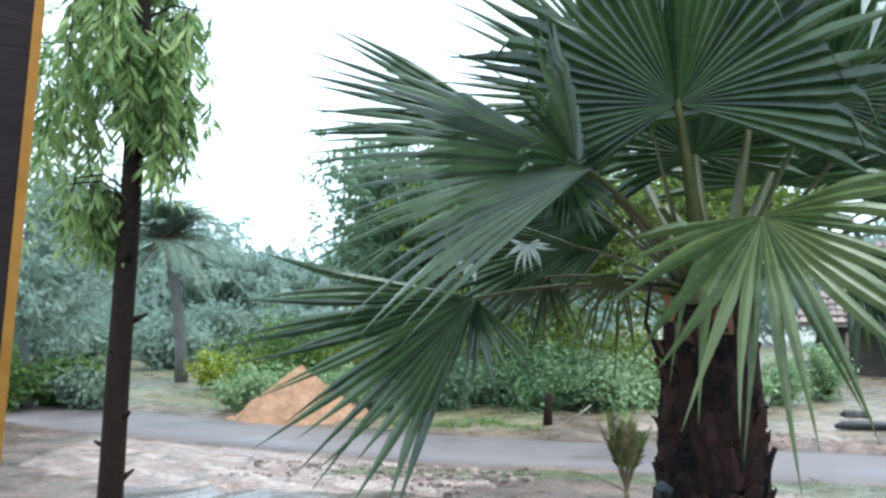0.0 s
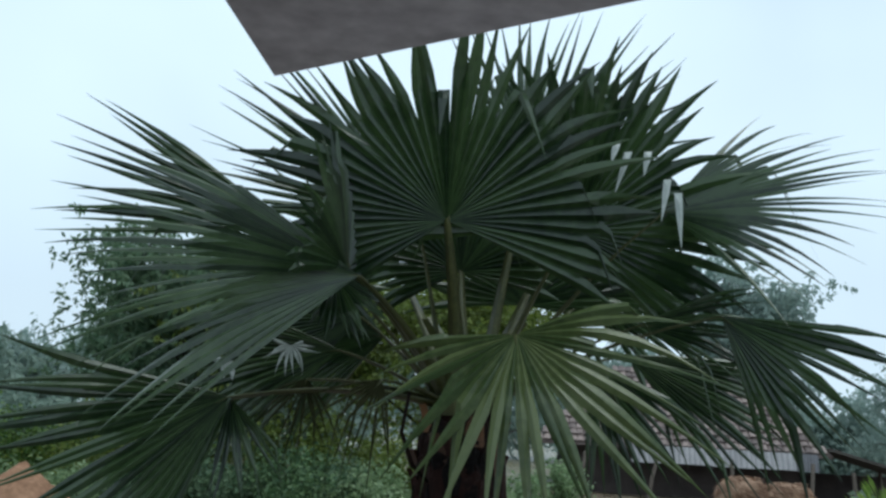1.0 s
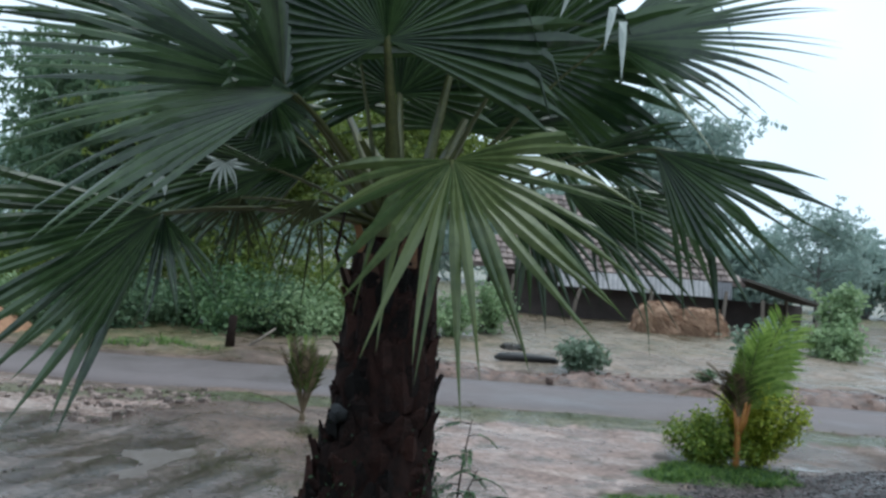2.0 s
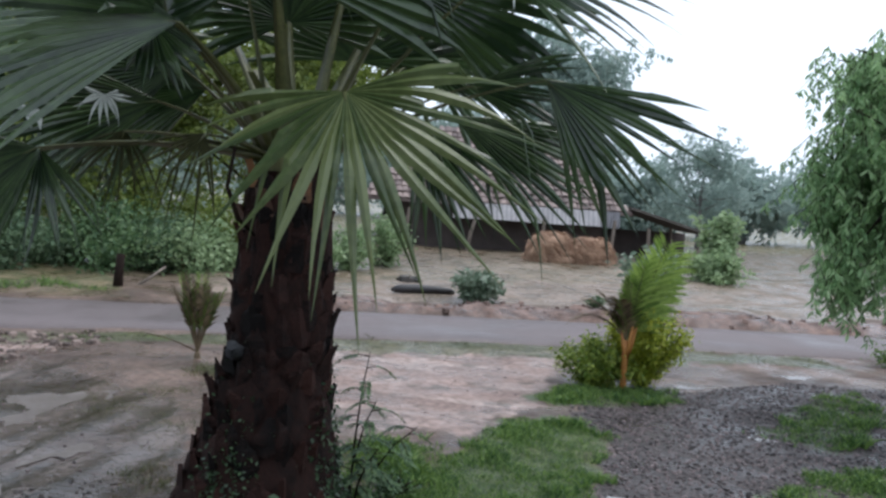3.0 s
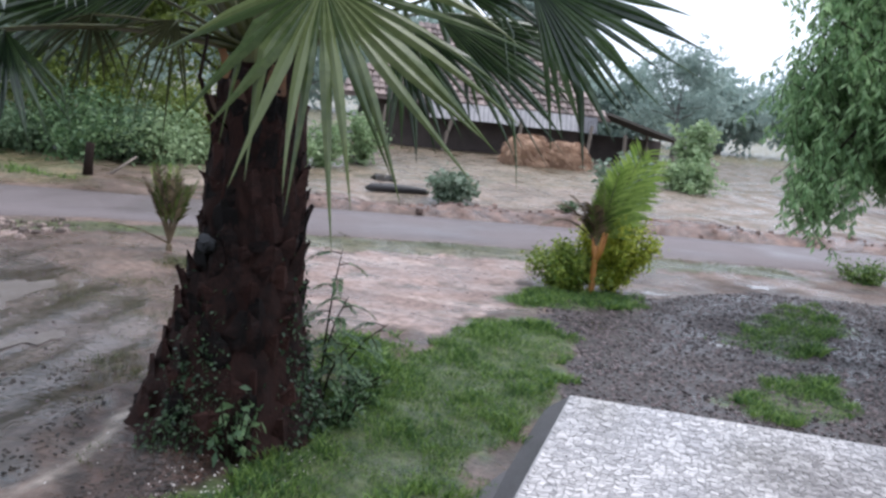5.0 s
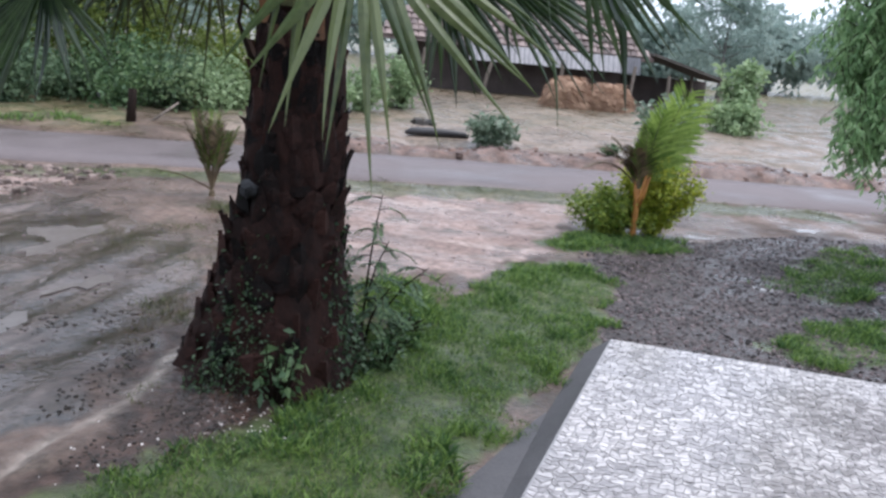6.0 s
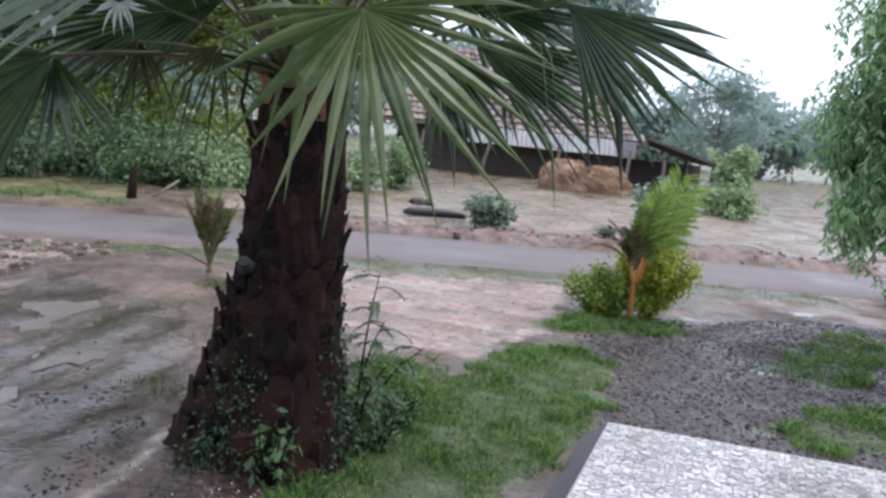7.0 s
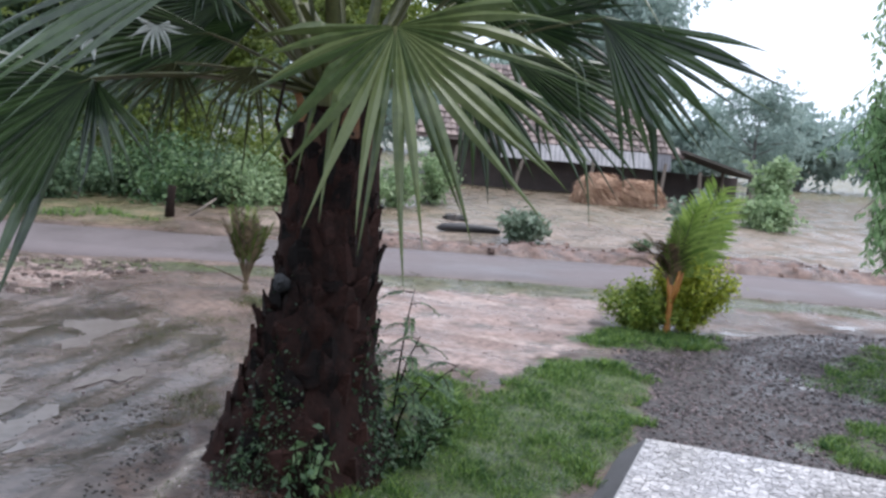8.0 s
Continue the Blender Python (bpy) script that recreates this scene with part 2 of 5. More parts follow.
# ---- ground ----
ROAD_MID = [(-60, 46), (-30, 31), (-12, 20.5), (-7, 17.6), (-3.5, 15.45), (0.0, 13.9), (2.5, 13.15), (4.9, 12.45), (7.5, 11.5), (10.1, 10.66), (12.4, 9.75), (20, 6.2), (60, -14)]
GRAVEL = [(4.0, 5.0), (5.1, 6.2), (5.2, 7.0), (5.5, 7.5), (7.3, 7.6), (9.0, 7.6), (11.5, 6.4), (12, 4), (9, 1), (6, 0), (4, 3)]
GRASS_MAIN = [(-0.6, 3.3), (0.31, 3.9), (0.93, 4.1), (1.55, 4.5), (2.3, 5.35), (2.8, 5.55), (3.7, 6.5), (4.5, 6.98), (5.2, 6.85), (5.05, 6.2), (3.95, 5.0), (2.8, 4.12), (1.85, 3.35), (1.2, 2.6), (0, 2.2)]
GRASS_COCONUT = [(5.2, 7.75), (6.0, 8.0), (7.1, 7.6), (6.7, 7.1), (5.8, 7.15), (5.2, 7.4)]
GRASS_RIGHT = [(6.6, 5.9), (8.0, 6.6), (9.4, 7.0), (8.8, 6.0), (7.1, 5.3)]
GRASS_NEAR_RIGHT = [(5.3, 4.6), (6.3, 4.95), (7.0, 4.9), (6.2, 4.0), (5.4, 4.15)]
RED_BANK = [(3.6, 14.2), (6.0, 13.3), (8.6, 12.35), (11.3, 11.4), (13.9, 10.3), (17.5, 8.7), (18, 10.2), (15.2, 11.6), (12.0, 12.7), (9.5, 13.5), (6.5, 14.6), (3.8, 15.3)]
SOIL = [(-0.2, 3.45), (0.35, 4.5), (0.75, 5.4), (2.5, 5.4), (2.0, 4.7), (1.3, 4.15), (0.6, 3.7)]
WET = [(-4, 11), (0.4, 10.4), (1.6, 8.2), (1.1, 6.0), (0.6, 5.3), (-0.3, 4.0), (-4, 4)]
SAND = [(4.3, 11.0), (7.1, 10.0), (6.0, 8.6), (5.2, 7.6), (3.9, 6.7), (3.1, 6.9), (2.7, 8.4), (2.9, 10.6)]
SAND_WASH = [(-6, 12.5), (-3, 10.2), (-0.6, 9.8), (0.3, 10.8), (1.0, 11.8), (-1, 12.8), (-6, 15.2)]
SAND_BANK = [(3.0, 16.0), (6.5, 14.8), (9.5, 14.2), (14, 12.4), (18, 11.0), (22, 13), (20, 19), (14, 22.5), (8, 20.5), (3.5, 18.5)]
SLAB_AREA = [(3.9, 4.95), (3.3, 4.65), (1.2, 2.9), (0.5, 1.5), (8, 1.0), (8, 1.4), (5.3, 3.7)]
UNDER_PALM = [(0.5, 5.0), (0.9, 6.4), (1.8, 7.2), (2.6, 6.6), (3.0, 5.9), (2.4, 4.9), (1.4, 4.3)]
VERGE = [(-1.5, 11.6), (1.5, 11.4), (6, 9.9), (7.0, 9.4), (11, 8.2), (11, 9.0), (7.6, 10.4), (1.6, 12.0), (-1.5, 12.5)]


def road_y(x):
    return float(np.interp(x, [p[0] for p in ROAD_MID], [p[1] for p in ROAD_MID]))


def ground_height(x, y):
    off = y - road_y(x)
    h = 0.05 * noise.noise((x * 0.35, y * 0.35, 0)) + 0.02 * noise.noise((x * 1.7, y * 1.7, 3)) + 0.008 * noise.noise((x * 6, y * 6, 5))
    near = max(0.0, 1 - abs(off) / 2.0)
    h *= 1 - 0.85 * near
    if off > 1.3 and y < 40:
        h += 0.10 * min(1, (off - 1.3) / 1.0) * (0.6 + noise.noise((x * 0.8, y * 0.8, 9)))
    if inside(x, y, RED_BANK):
        h += 0.10 * max(0, 0.5 + noise.noise((x * 1.3, y * 1.3, 2))) + 0.05 * noise.noise((x * 4, y * 4, 8))
    if 3.0 < x < 20 and 1.0 < off < 2.6:
        # the washed-out lip of red earth along the far road edge
        h += 0.15 * math.exp(-((off - 1.65) / 0.32) ** 2) * min(1.0, x - 3.0) * (0.65 + 0.7 * noise.noise((x * 1.1, y * 1.1, 21)) + 0.35 * noise.noise((x * 4.3, y * 4.3, 22)))
    if x < 1.5 and 4 < y < 12:
        h += 0.035 * noise.noise(((x * 0.81 - y * 0.58) * 3.2, (x * 0.58 + y * 0.81) * 0.7, 4)) + 0.018 * noise.noise(((x * 0.81 - y * 0.58) * 9, (x * 0.58 + y * 0.81) * 1.6, 14))
    d = math.hypot(x - 1.5, y - 5.1)
    h += 0.10 * math.exp(-(d / 0.7) ** 2)
    # the runnel that drains past the palm
    line = abs((x + 0.11) * 0.79 - (y - 4.02) * 0.58 + 0.05 * math.sin(y * 5))
    if 2.5 < y < 6.2 and x < 1.4:
        h -= 0.05 * math.exp(-(line / 0.09) ** 2)
    if inside(x, y, SLAB_AREA):
        h = -0.02 + 0.3 * h
    return h


def spaced(lo, a, b, hi, step):
    out = [a + step * i for i in range(int((b - a) / step) + 1)]
    w, p = step, b
    while p < hi:
        w *= 1.22
        p += w
        out.append(p)
    w, p = step, a
    while p > lo:
        w *= 1.22
        p -= w
        out.insert(0, p)
    return out


xs, ys = spaced(-900, -7.0, 13.0, 900, 0.085), spaced(-300, 2.0, 16.0, 1500, 0.085)
gv = [(x, y, ground_height(x, y)) for y in ys for x in xs]
nx = len(xs)
gf = [(j * nx + i, j * nx + i + 1, (j + 1) * nx + i + 1, (j + 1) * nx + i) for j in range(len(ys) - 1) for i in range(nx - 1)]
gme = bpy.data.meshes.new("ground")
gme.from_pydata(gv, [], gf)
gme.polygons.foreach_set("use_smooth", [True] * len(gme.polygons))
ground = tagged(new("ground", gme), "wet sandy earth yard with mud, gravel and worn grass", "ground", kind="structure")


def zone(name, test):
    at = gme.attributes.new(name, "FLOAT", "POINT")
    vals = []
    for x, y, z in gv:
        if -12 < x < 22 and 0 < y < 24:
            jx, jy = x + 0.25 * noise.noise((x * 2, y * 2, 1)) + 0.1 * noise.noise((x * 7, y * 7, 1)), y + 0.25 * noise.noise((x * 2, y * 2, 7)) + 0.1 * noise.noise((x * 7, y * 7, 2))
            vals.append(test(jx, jy))
        else:
            vals.append(0.0)
    at.data.foreach_set("value", vals)


at = gme.attributes.new("meadow", "FLOAT", "POINT")
at.data.foreach_set("value", [min(1.0, max(0.0, (y - road_y(x) - 1.5 + 0.8 * noise.noise((x, y, 3))) * 0.8)) * (0.75 if x < 2.0 or y > 30 else 0.3 if y > 17.5 else 0.08) if y > 0 else 0.3 for x, y, z in gv])
zone("gravel", lambda x, y: float(inside(x, y, GRAVEL)))
zone("turf", lambda x, y: float(any(inside(x, y, p) for p in (GRASS_MAIN, GRASS_COCONUT, GRASS_RIGHT, GRASS_NEAR_RIGHT))) + 0.65 * float(inside(x, y, VERGE)))
zone("red", lambda x, y: float(inside(x, y, RED_BANK)))
zone("sand", lambda x, y: float(inside(x, y, SAND) or inside(x, y, SAND_WASH)))
zone("bank", lambda x, y: float(inside(x, y, SAND_BANK)))
# dark brown earth before the palm, also strongest round the trunk and fading outward
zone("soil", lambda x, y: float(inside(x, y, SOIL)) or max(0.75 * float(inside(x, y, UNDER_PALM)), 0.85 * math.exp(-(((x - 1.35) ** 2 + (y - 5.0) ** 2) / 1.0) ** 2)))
at = gme.attributes.new("runnel", "FLOAT", "POINT")
at.data.foreach_set("value", [math.exp(-(((x + 0.09) * 0.753 - (y - 4.07) * 0.659 + 0.05 * math.sin(y * 5) + 0.06 * noise.noise((x * 5, y * 5, 1)) + 0.03 * noise.noise((x * 14, y * 14, 1))) / 0.055) ** 4) * max(0.25, min(1.0, 0.75 + noise.noise((x * 7, y * 7, 4)))) if 2.5 < y < 5.6 and x < 1.2 else 0.0 for x, y, z in gv])
zone("wet", lambda x, y: float(inside(x, y, WET)))


def ground_material():
    m = bpy.data.materials.new("wet_yard_earth")
    m.use_nodes = True
    n, l = m.node_tree.nodes, m.node_tree.links
    b = n["Principled BSDF"]
    co = n.new("ShaderNodeTexCoord")

    def tex(scale, detail=5, stretch=None):
        t = n.new("ShaderNodeTexNoise")
        t.inputs["Scale"].default_value, t.inputs["Detail"].default_value = scale, detail
        if stretch:
            mp = n.new("ShaderNodeMapping")
            mp.vector_type = "TEXTURE"
            mp.inputs["Scale"].default_value, mp.inputs["Rotation"].default_value = (stretch[0], 1, 1), (0, 0, stretch[1])
            l.new(co.outputs["Object"], mp.inputs["Vector"])
            l.new(mp.outputs["Vector"], t.inputs["Vector"])
        else:
            l.new(co.outputs["Object"], t.inputs["Vector"])
        return t.outputs["Fac"]

    def colours(fac, low, high, a=0.35, z=0.65):
        r = n.new("ShaderNodeValToRGB")
        r.color_ramp.elements[0].position, r.color_ramp.elements[1].position = a, z
        r.color_ramp.elements[0].color, r.color_ramp.elements[1].color = (*low, 1), (*high, 1)
        l.new(fac, r.inputs["Fac"])
        return r.outputs["Color"]

    def blend(fac, a, c):
        x = n.new("ShaderNodeMix")
        x.data_type = "RGBA"
        l.new(fac, x.inputs["Factor"])
        l.new(a, x.inputs["A"])
        l.new(c, x.inputs["B"])
        return x.outputs["Result"]

    def attr(name):
        a = n.new("ShaderNodeAttribute")
        a.attribute_name = name
        return a.outputs["Fac"]

    streak = tex(1.3, 8, (1.6, -0.35))
    base = colours(streak, (0.055, 0.037, 0.029), (0.175, 0.126, 0.104))
    base = blend(attr("sand"), base, colours(tex(2.2, 8, (2.0, -0.45)), (0.175, 0.125, 0.110), (0.30, 0.222, 0.197)))
    base = blend(attr("bank"), base, colours(tex(1.1, 9), (0.165, 0.135, 0.108), (0.262, 0.205, 0.172)))
    wash = n.new("ShaderNodeMath")
    wash.operation = "MULTIPLY"
    l.new(colours(tex(2.6, 6, (6.0, -0.75)), (0, 0, 0), (0.75, 0.75, 0.75), 0.54, 0.62), wash.inputs[0])
    l.new(attr("sand"), wash.inputs[1])
    base = blend(wash.outputs[0], base, colours(tex(14), (0.30, 0.235, 0.21), (0.42, 0.34, 0.31)))
    base = blend(colours(tex(2.3, 8), (0, 0, 0), (0.8, 0.8, 0.8), 0.54, 0.66), base, colours(tex(30), (0.055, 0.045, 0.036), (0.15, 0.12, 0.095)))
    base = blend(attr("wet"), base, colours(tex(2.2, 8, (2.6, 0.95)), (0.046, 0.035, 0.031), (0.145, 0.116, 0.106)))
    rut = colours(tex(5.0, 7, (7.0, 0.85)), (0, 0, 0), (0.85, 0.85, 0.85), 0.50, 0.60)
    wetrut = n.new("ShaderNodeMath")
    wetrut.operation = "MULTIPLY"
    l.new(rut, wetrut.inputs[0])
    l.new(attr("wet"), wetrut.inputs[1])
    base = blend(wetrut.outputs[0], base, colours(tex(24), (0.022, 0.018, 0.015), (0.07, 0.056, 0.045)))
    base = blend(attr("meadow"), base, colours(tex(2.2, 7), (0.055, 0.085, 0.03), (0.24, 0.20, 0.12)))
    base = blend(attr("red"), base, colours(tex(3.5, 7), (0.062, 0.038, 0.030), (0.20, 0.130, 0.105)))
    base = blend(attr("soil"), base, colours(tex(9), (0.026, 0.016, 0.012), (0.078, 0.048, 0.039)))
    base = blend(attr("runnel"), base, colours(tex(7), (0.22, 0.19, 0.165), (0.38, 0.33, 0.29)))
    base = blend(attr("gravel"), base, colours(tex(26, 6), (0.017, 0.014, 0.0143), (0.080, 0.066, 0.065)))
    base = blend(attr("turf"), base, colours(tex(6, 7), (0.03, 0.055, 0.016), (0.085, 0.105, 0.042)))
    speck = n.new("ShaderNodeMix")
    speck.data_type, speck.blend_type = "RGBA", "MULTIPLY"
    speck.inputs["Factor"].default_value = 1.0
    l.new(base, speck.inputs["A"])
    l.new(colours(tex(13, 9), (0.66, 0.64, 0.62), (1.2, 1.18, 1.16), 0.34, 0.64), speck.inputs["B"])
    l.new(speck.outputs["Result"], b.inputs["Base Color"])
    rr = n.new("ShaderNodeMapRange")
    rr.inputs["From Min"].default_value, rr.inputs["From Max"].default_value = 0.42, 0.62
    rr.inputs["To Min"].default_value, rr.inputs["To Max"].default_value = 0.25, 0.8
    b.inputs["Specular IOR Level"].default_value = 0.4
    l.new(tex(1.6, 6), rr.inputs["Value"])
    damp = n.new("ShaderNodeMath")
    damp.operation = "MULTIPLY_ADD"
    damp.inputs[1].default_value = -0.38
    l.new(attr("wet"), damp.inputs[0])
    l.new(rr.outputs["Result"], damp.inputs[2])
    damp.use_clamp = True
    l.new(damp.outputs[0], b.inputs["Roughness"])
    bp = n.new("ShaderNodeBump")
    bp.inputs["Distance"].default_value = 0.03
    calm = n.new("ShaderNodeMath")
    calm.operation = "MULTIPLY_ADD"
    calm.inputs[1].default_value, calm.inputs[2].default_value = -0.5, 0.75
    l.new(attr("wet"), calm.inputs[0])
    l.new(calm.outputs[0], bp.inputs["Strength"])
    l.new(tex(22, 8), bp.inputs["Height"])
    l.new(bp.outputs["Normal"], b.inputs["Normal"])
    return m


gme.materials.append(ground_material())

# the road: a thin worn sheet with ragged edges
rg = Geo()
rows = 0
X = -60.0
while X < 60:
    y = road_y(X)
    s = (road_y(X + 0.3) - road_y(X - 0.3)) / 0.6
    nrm = Vector((-s, 1, 0)).normalized()
    w0, w1 = 1.12 + 0.14 * noise.noise((X * 0.7, 0, 0)) + 0.06 * noise.noise((X * 4, 0, 0)), 1.12 + 0.12 * noise.noise((X * 0.7, 5, 0)) + 0.05 * noise.noise((X * 4, 5, 0))
    for k, off in enumerate((-w0 - 0.05, -w0, -w0 * 0.4, w1 * 0.4, w1, w1 + 0.05)):
        p = Vector((X, y, 0)) + nrm * off
        rg.v.append((p.x, p.y, (-0.05, 0.028, 0.045, 0.045, 0.03, -0.05)[k] + 0.004 * noise.noise((X * 2, off * 3, 1))))
    if rows:
        for k in range(5):
            a = (rows - 1) * 6 + k
            rg.f.append((a, a + 6, a + 7, a + 1))
    rows += 1
    X += 0.12 if -12 < X < 16 else 1.0
structure("road", rg, ASPHALT, "narrow wet grey village road with ragged edges", True)


# ---- the house behind: porch floor, wall, canopy, door leaf ----
# unseen floor; its pale colour brightens the underside of the canopy
g = Geo()
g.box((-4.5, -4.0, -0.2), (4.0, 1.6, 0.6))
structure("porch_floor", g, PORCH, "raised cement porch floor out of view, pale to bounce light onto the canopy")
g = Geo()
g.box((-4.5, -1.85, 0.6), (-0.55, -1.6, 3.2))
g.box((0.55, -1.85, 0.6), (4.0, -1.6, 3.2))
g.box((-0.55, -1.85, 2.7), (0.55, -1.6, 3.2))
g.box((-4.5, -4.0, 0.6), (-4.3, -1.85, 3.2))
g.box((3.8, -4.0, 0.6), (4.0, -1.85, 3.2))
g.box((-4.3, -4.0, 0.6), (3.8, -3.8, 3.2))
structure("wall_porch", g, PLASTER, "pale plastered house wall with a doorway")
g = Geo()
poly = [(0.13, 2.54), (2.80, -0.28), (4.4, -2.0), (4.4, -4.2), (-4.7, -4.2), (-4.7, -1.2), (-1.2, -1.2)]
lo = [(x, y, 3.2) for x, y in poly]
hi = [(x, y, 3.32) for x, y in poly]
k = len(poly)
g.add(lo + hi, [tuple(range(k - 1, -1, -1)), tuple(range(k, 2 * k))] + [(i, (i + 1) % k, k + (i + 1) % k, k + i) for i in range(k)])
structure("canopy", g, CANOPY, "weathered grey concrete canopy slab with stained underside")

hook = Geo()
hook.tube([(0, 0, 0.01), (0, 0, -0.010), (0.006, 0, -0.017), (0.013, 0, -0.013), (0.014, 0, -0.006)], [0.004, 0.004, 0.004, 0.004, 0.003], 6)
ob = tagged(new("ceiling_hook", hook.mesh("ceiling_hook", RUBBER, True)), "small dark iron hook under the concrete canopy", "hook")
ob.location = (0.68, 1.75, 3.2)

door = thing("door_leaf", "dark brown laminate door leaf with orange edge standing open", "door", (-0.79, 1.39, 0.58), turn=26.5)
door.matrix_basis = pose(-0.79, 1.39, 0.585, 0, 3.2, 26.5)
g = Geo()
g.box((-0.9, -0.02, 0.0), (-0.012, 0.02, 2.3))
part("panel", g, PANEL, door)
g = Geo()
g.box((-0.012, -0.024, 0.0), (0.004, 0.024, 2.3))
part("edge_strip", g, EDGE, door, "orange painted edge strip")


# ---- fan palm ----
def fan_leaf(palm, hub, axis, normal, radius, half_span, droop, count, fuse=0.55, mat=None, stalk=True, lean=0.0, elbow=0.1, full=0.92):
    """One fan leaf: a single pleated blade that splits into free pointed segments; elbow: share of tips that are bent over."""
    hub, a, nv = Vector(hub), Vector(axis).normalized(), Vector(normal).normalized()
    s = nv.cross(a)
    g = Geo()
    half = radians(half_span)
    step = 2 * half / count
    rings = (0.02, 0.2, 0.42, 0.7, 1.0)
    wave = random.uniform(0, 6.28)

    def place(th, r, extra=0.0, up=0.0):
        """A point of the blade at an angle from its axis and a distance from the hub."""
        u = r / radius
        q = hub + (a * math.cos(th) + s * math.sin(th)) * r
        q += nv * (radius * (0.10 * math.sin(u * 1.7) + 0.05 * u * u * math.sin(3.1 * th + wave)) + up)
        q.z -= droop * radius * u ** 2.4 * (0.45 + 1.3 * abs(math.sin(th))) + extra
        return q

    # each segment: joined to its neighbours near the hub with a sharp pleat, then free and pointed
    splits = [radius * fuse * random.uniform(0.7, 1.2) for i in range(count + 1)]
    for i in range(count):
        th = -half + step * (i + 0.5)
        rel = abs(th) / max(half, 0.01)
        ln = radius * (1 - 0.10 * rel ** 2 - 0.42 * max(0.0, abs(th) / math.pi - 0.3)) * random.uniform(0.84, 1.05) * (1 + lean * th / half)
        sp = (splits[i] + splits[i + 1]) / 2
        ln = max(ln, sp * 1.2)
        rows_ = []
        for u in rings:
            pair = []
            for c, p in ((-0.5, splits[i]), (0.0, sp), (0.5, splits[i + 1])):
                r = p * u
                pleat = min(r * step * 0.3, 0.022)
                pair.append(place(th + step * c, r, 0, pleat if c == 0 else -pleat * 0.5))
            rows_.append(pair)
        stray = random.gauss(0, 0.6) * step
        sag = random.uniform(0.0, 0.12) * droop * 8 * radius
        bent = random.random() < elbow
        knee = random.uniform(0.1, 0.5)
        twist = random.gauss(0, 0.5)
        w0 = sp * step * 0.5
        e = (s * math.cos(th) - a * math.sin(th)).normalized()
        for v in (0.2, 0.42, 0.66, 0.86, 1.0):
            r = sp + (ln - sp) * v
            drop = sag * v * v
            if bent and v > knee:
                drop += (v - knee) * (ln - sp) * 0.95
                r -= (v - knee) * (ln - sp) * 0.62
            c = place(th + stray * v, r, drop, 0.0)
            hw = w0 * ((1 - v) ** 0.82 * (1 + (full - 1) * min(1.0, v * 5) + 0.9 * (1 - fuse) * math.sin(min(1.0, v * 1.4) * math.pi)) + 0.03)
            tw = nv * (hw * twist * v)
            rows_.append([c - e * hw - nv * hw * 0.3 - tw, c + nv * hw * 0.25, c + e * hw - nv * hw * 0.3 + tw])
        fs = []
        for k in range(1, len(rows_)):
            b = 3 * k
            fs += [(b - 3, b - 2, b + 1, b), (b - 2, b - 1, b + 2, b + 1)]
        g.add([p for row in rows_ for p in row], fs)
    leaf = part("leaf", g, mat or FAN, palm, "dry pale leaf remnant" if mat is LEAF_PALE else "withered brown leaf hanging down" if mat is LEAF_BROWN else "older yellow-green drooping leaf" if mat else "")
    if not stalk:
        return
    # the stalk: a broad flat channel that narrows towards the blade
    g = Geo()
    c0 = CROWN + Vector((hub.x - CROWN.x, hub.y - CROWN.y, 0)).normalized() * 0.13
    mid = c0.lerp(hub, 0.5) + Vector((0, 0, 0.10 * (hub - c0).length))
    ts = (0, 0.15, 0.35, 0.6, 0.8, 1.0)
    pts = [c0 * (1 - t) ** 2 + mid * 2 * t * (1 - t) + hub * t * t for t in ts]
    pts.append(hub + a * 0.16 * radius + nv * 0.016)
    wide = (0.085, 0.068, 0.050, 0.036, 0.028, 0.021, 0.004)
    across = (hub - c0).cross(Vector((0, 0, 1)))
    across = across.normalized() if across.length > 0.05 else Vector((1, 0, 0))
    vs, fs = [], []
    for p, w in zip(pts, wide):
        up = Vector((0, -0.3, 1)).normalized()
        vs += [p - across * w, p - up * w * 0.5, p + across * w, p + up * w * 0.18]
    for k in range(len(pts) - 1):
        b = k * 4
        fs += [(b + m, b + (m + 1) % 4, b + 4 + (m + 1) % 4, b + 4 + m) for m in range(4)]
    n = 4 * (len(pts) - 1)
    g.add(vs, fs + [(3, 2, 1, 0), (n, n + 1, n + 2, n + 3)])
    part("petiole", g, PETIOLE, leaf, "yellow-green leaf stalk", True)


def bent_tip(palm, top, tip):
    """A broken leaf tip that hangs down and shows its pale side."""
    top, tip = Vector(top), Vector(tip)
    d = tip - top
    side = Vector((0.9, -0.3, 0.1))
    g = Geo()
    g.add([top - side * 0.024, top + side * 0.024, top.lerp(tip, 0.35) + side * 0.022, tip, top.lerp(tip, 0.35) - side * 0.02, top.lerp(tip, 0.2) + Vector((0, -0.012, 0))],
          [(0, 1, 5), (1, 2, 5), (2, 3, 5), (3, 4, 5), (4, 0, 5)])
    part("bent_tip", g, LEAF_PALE, palm, "broken pale leaf tip hanging down")


CROWN = Vector((1.66, 5.38, 2.30))
palm = thing("fan_palm", "large fan palm with dark fibrous trunk and drooping pleated leaves", "palm tree")
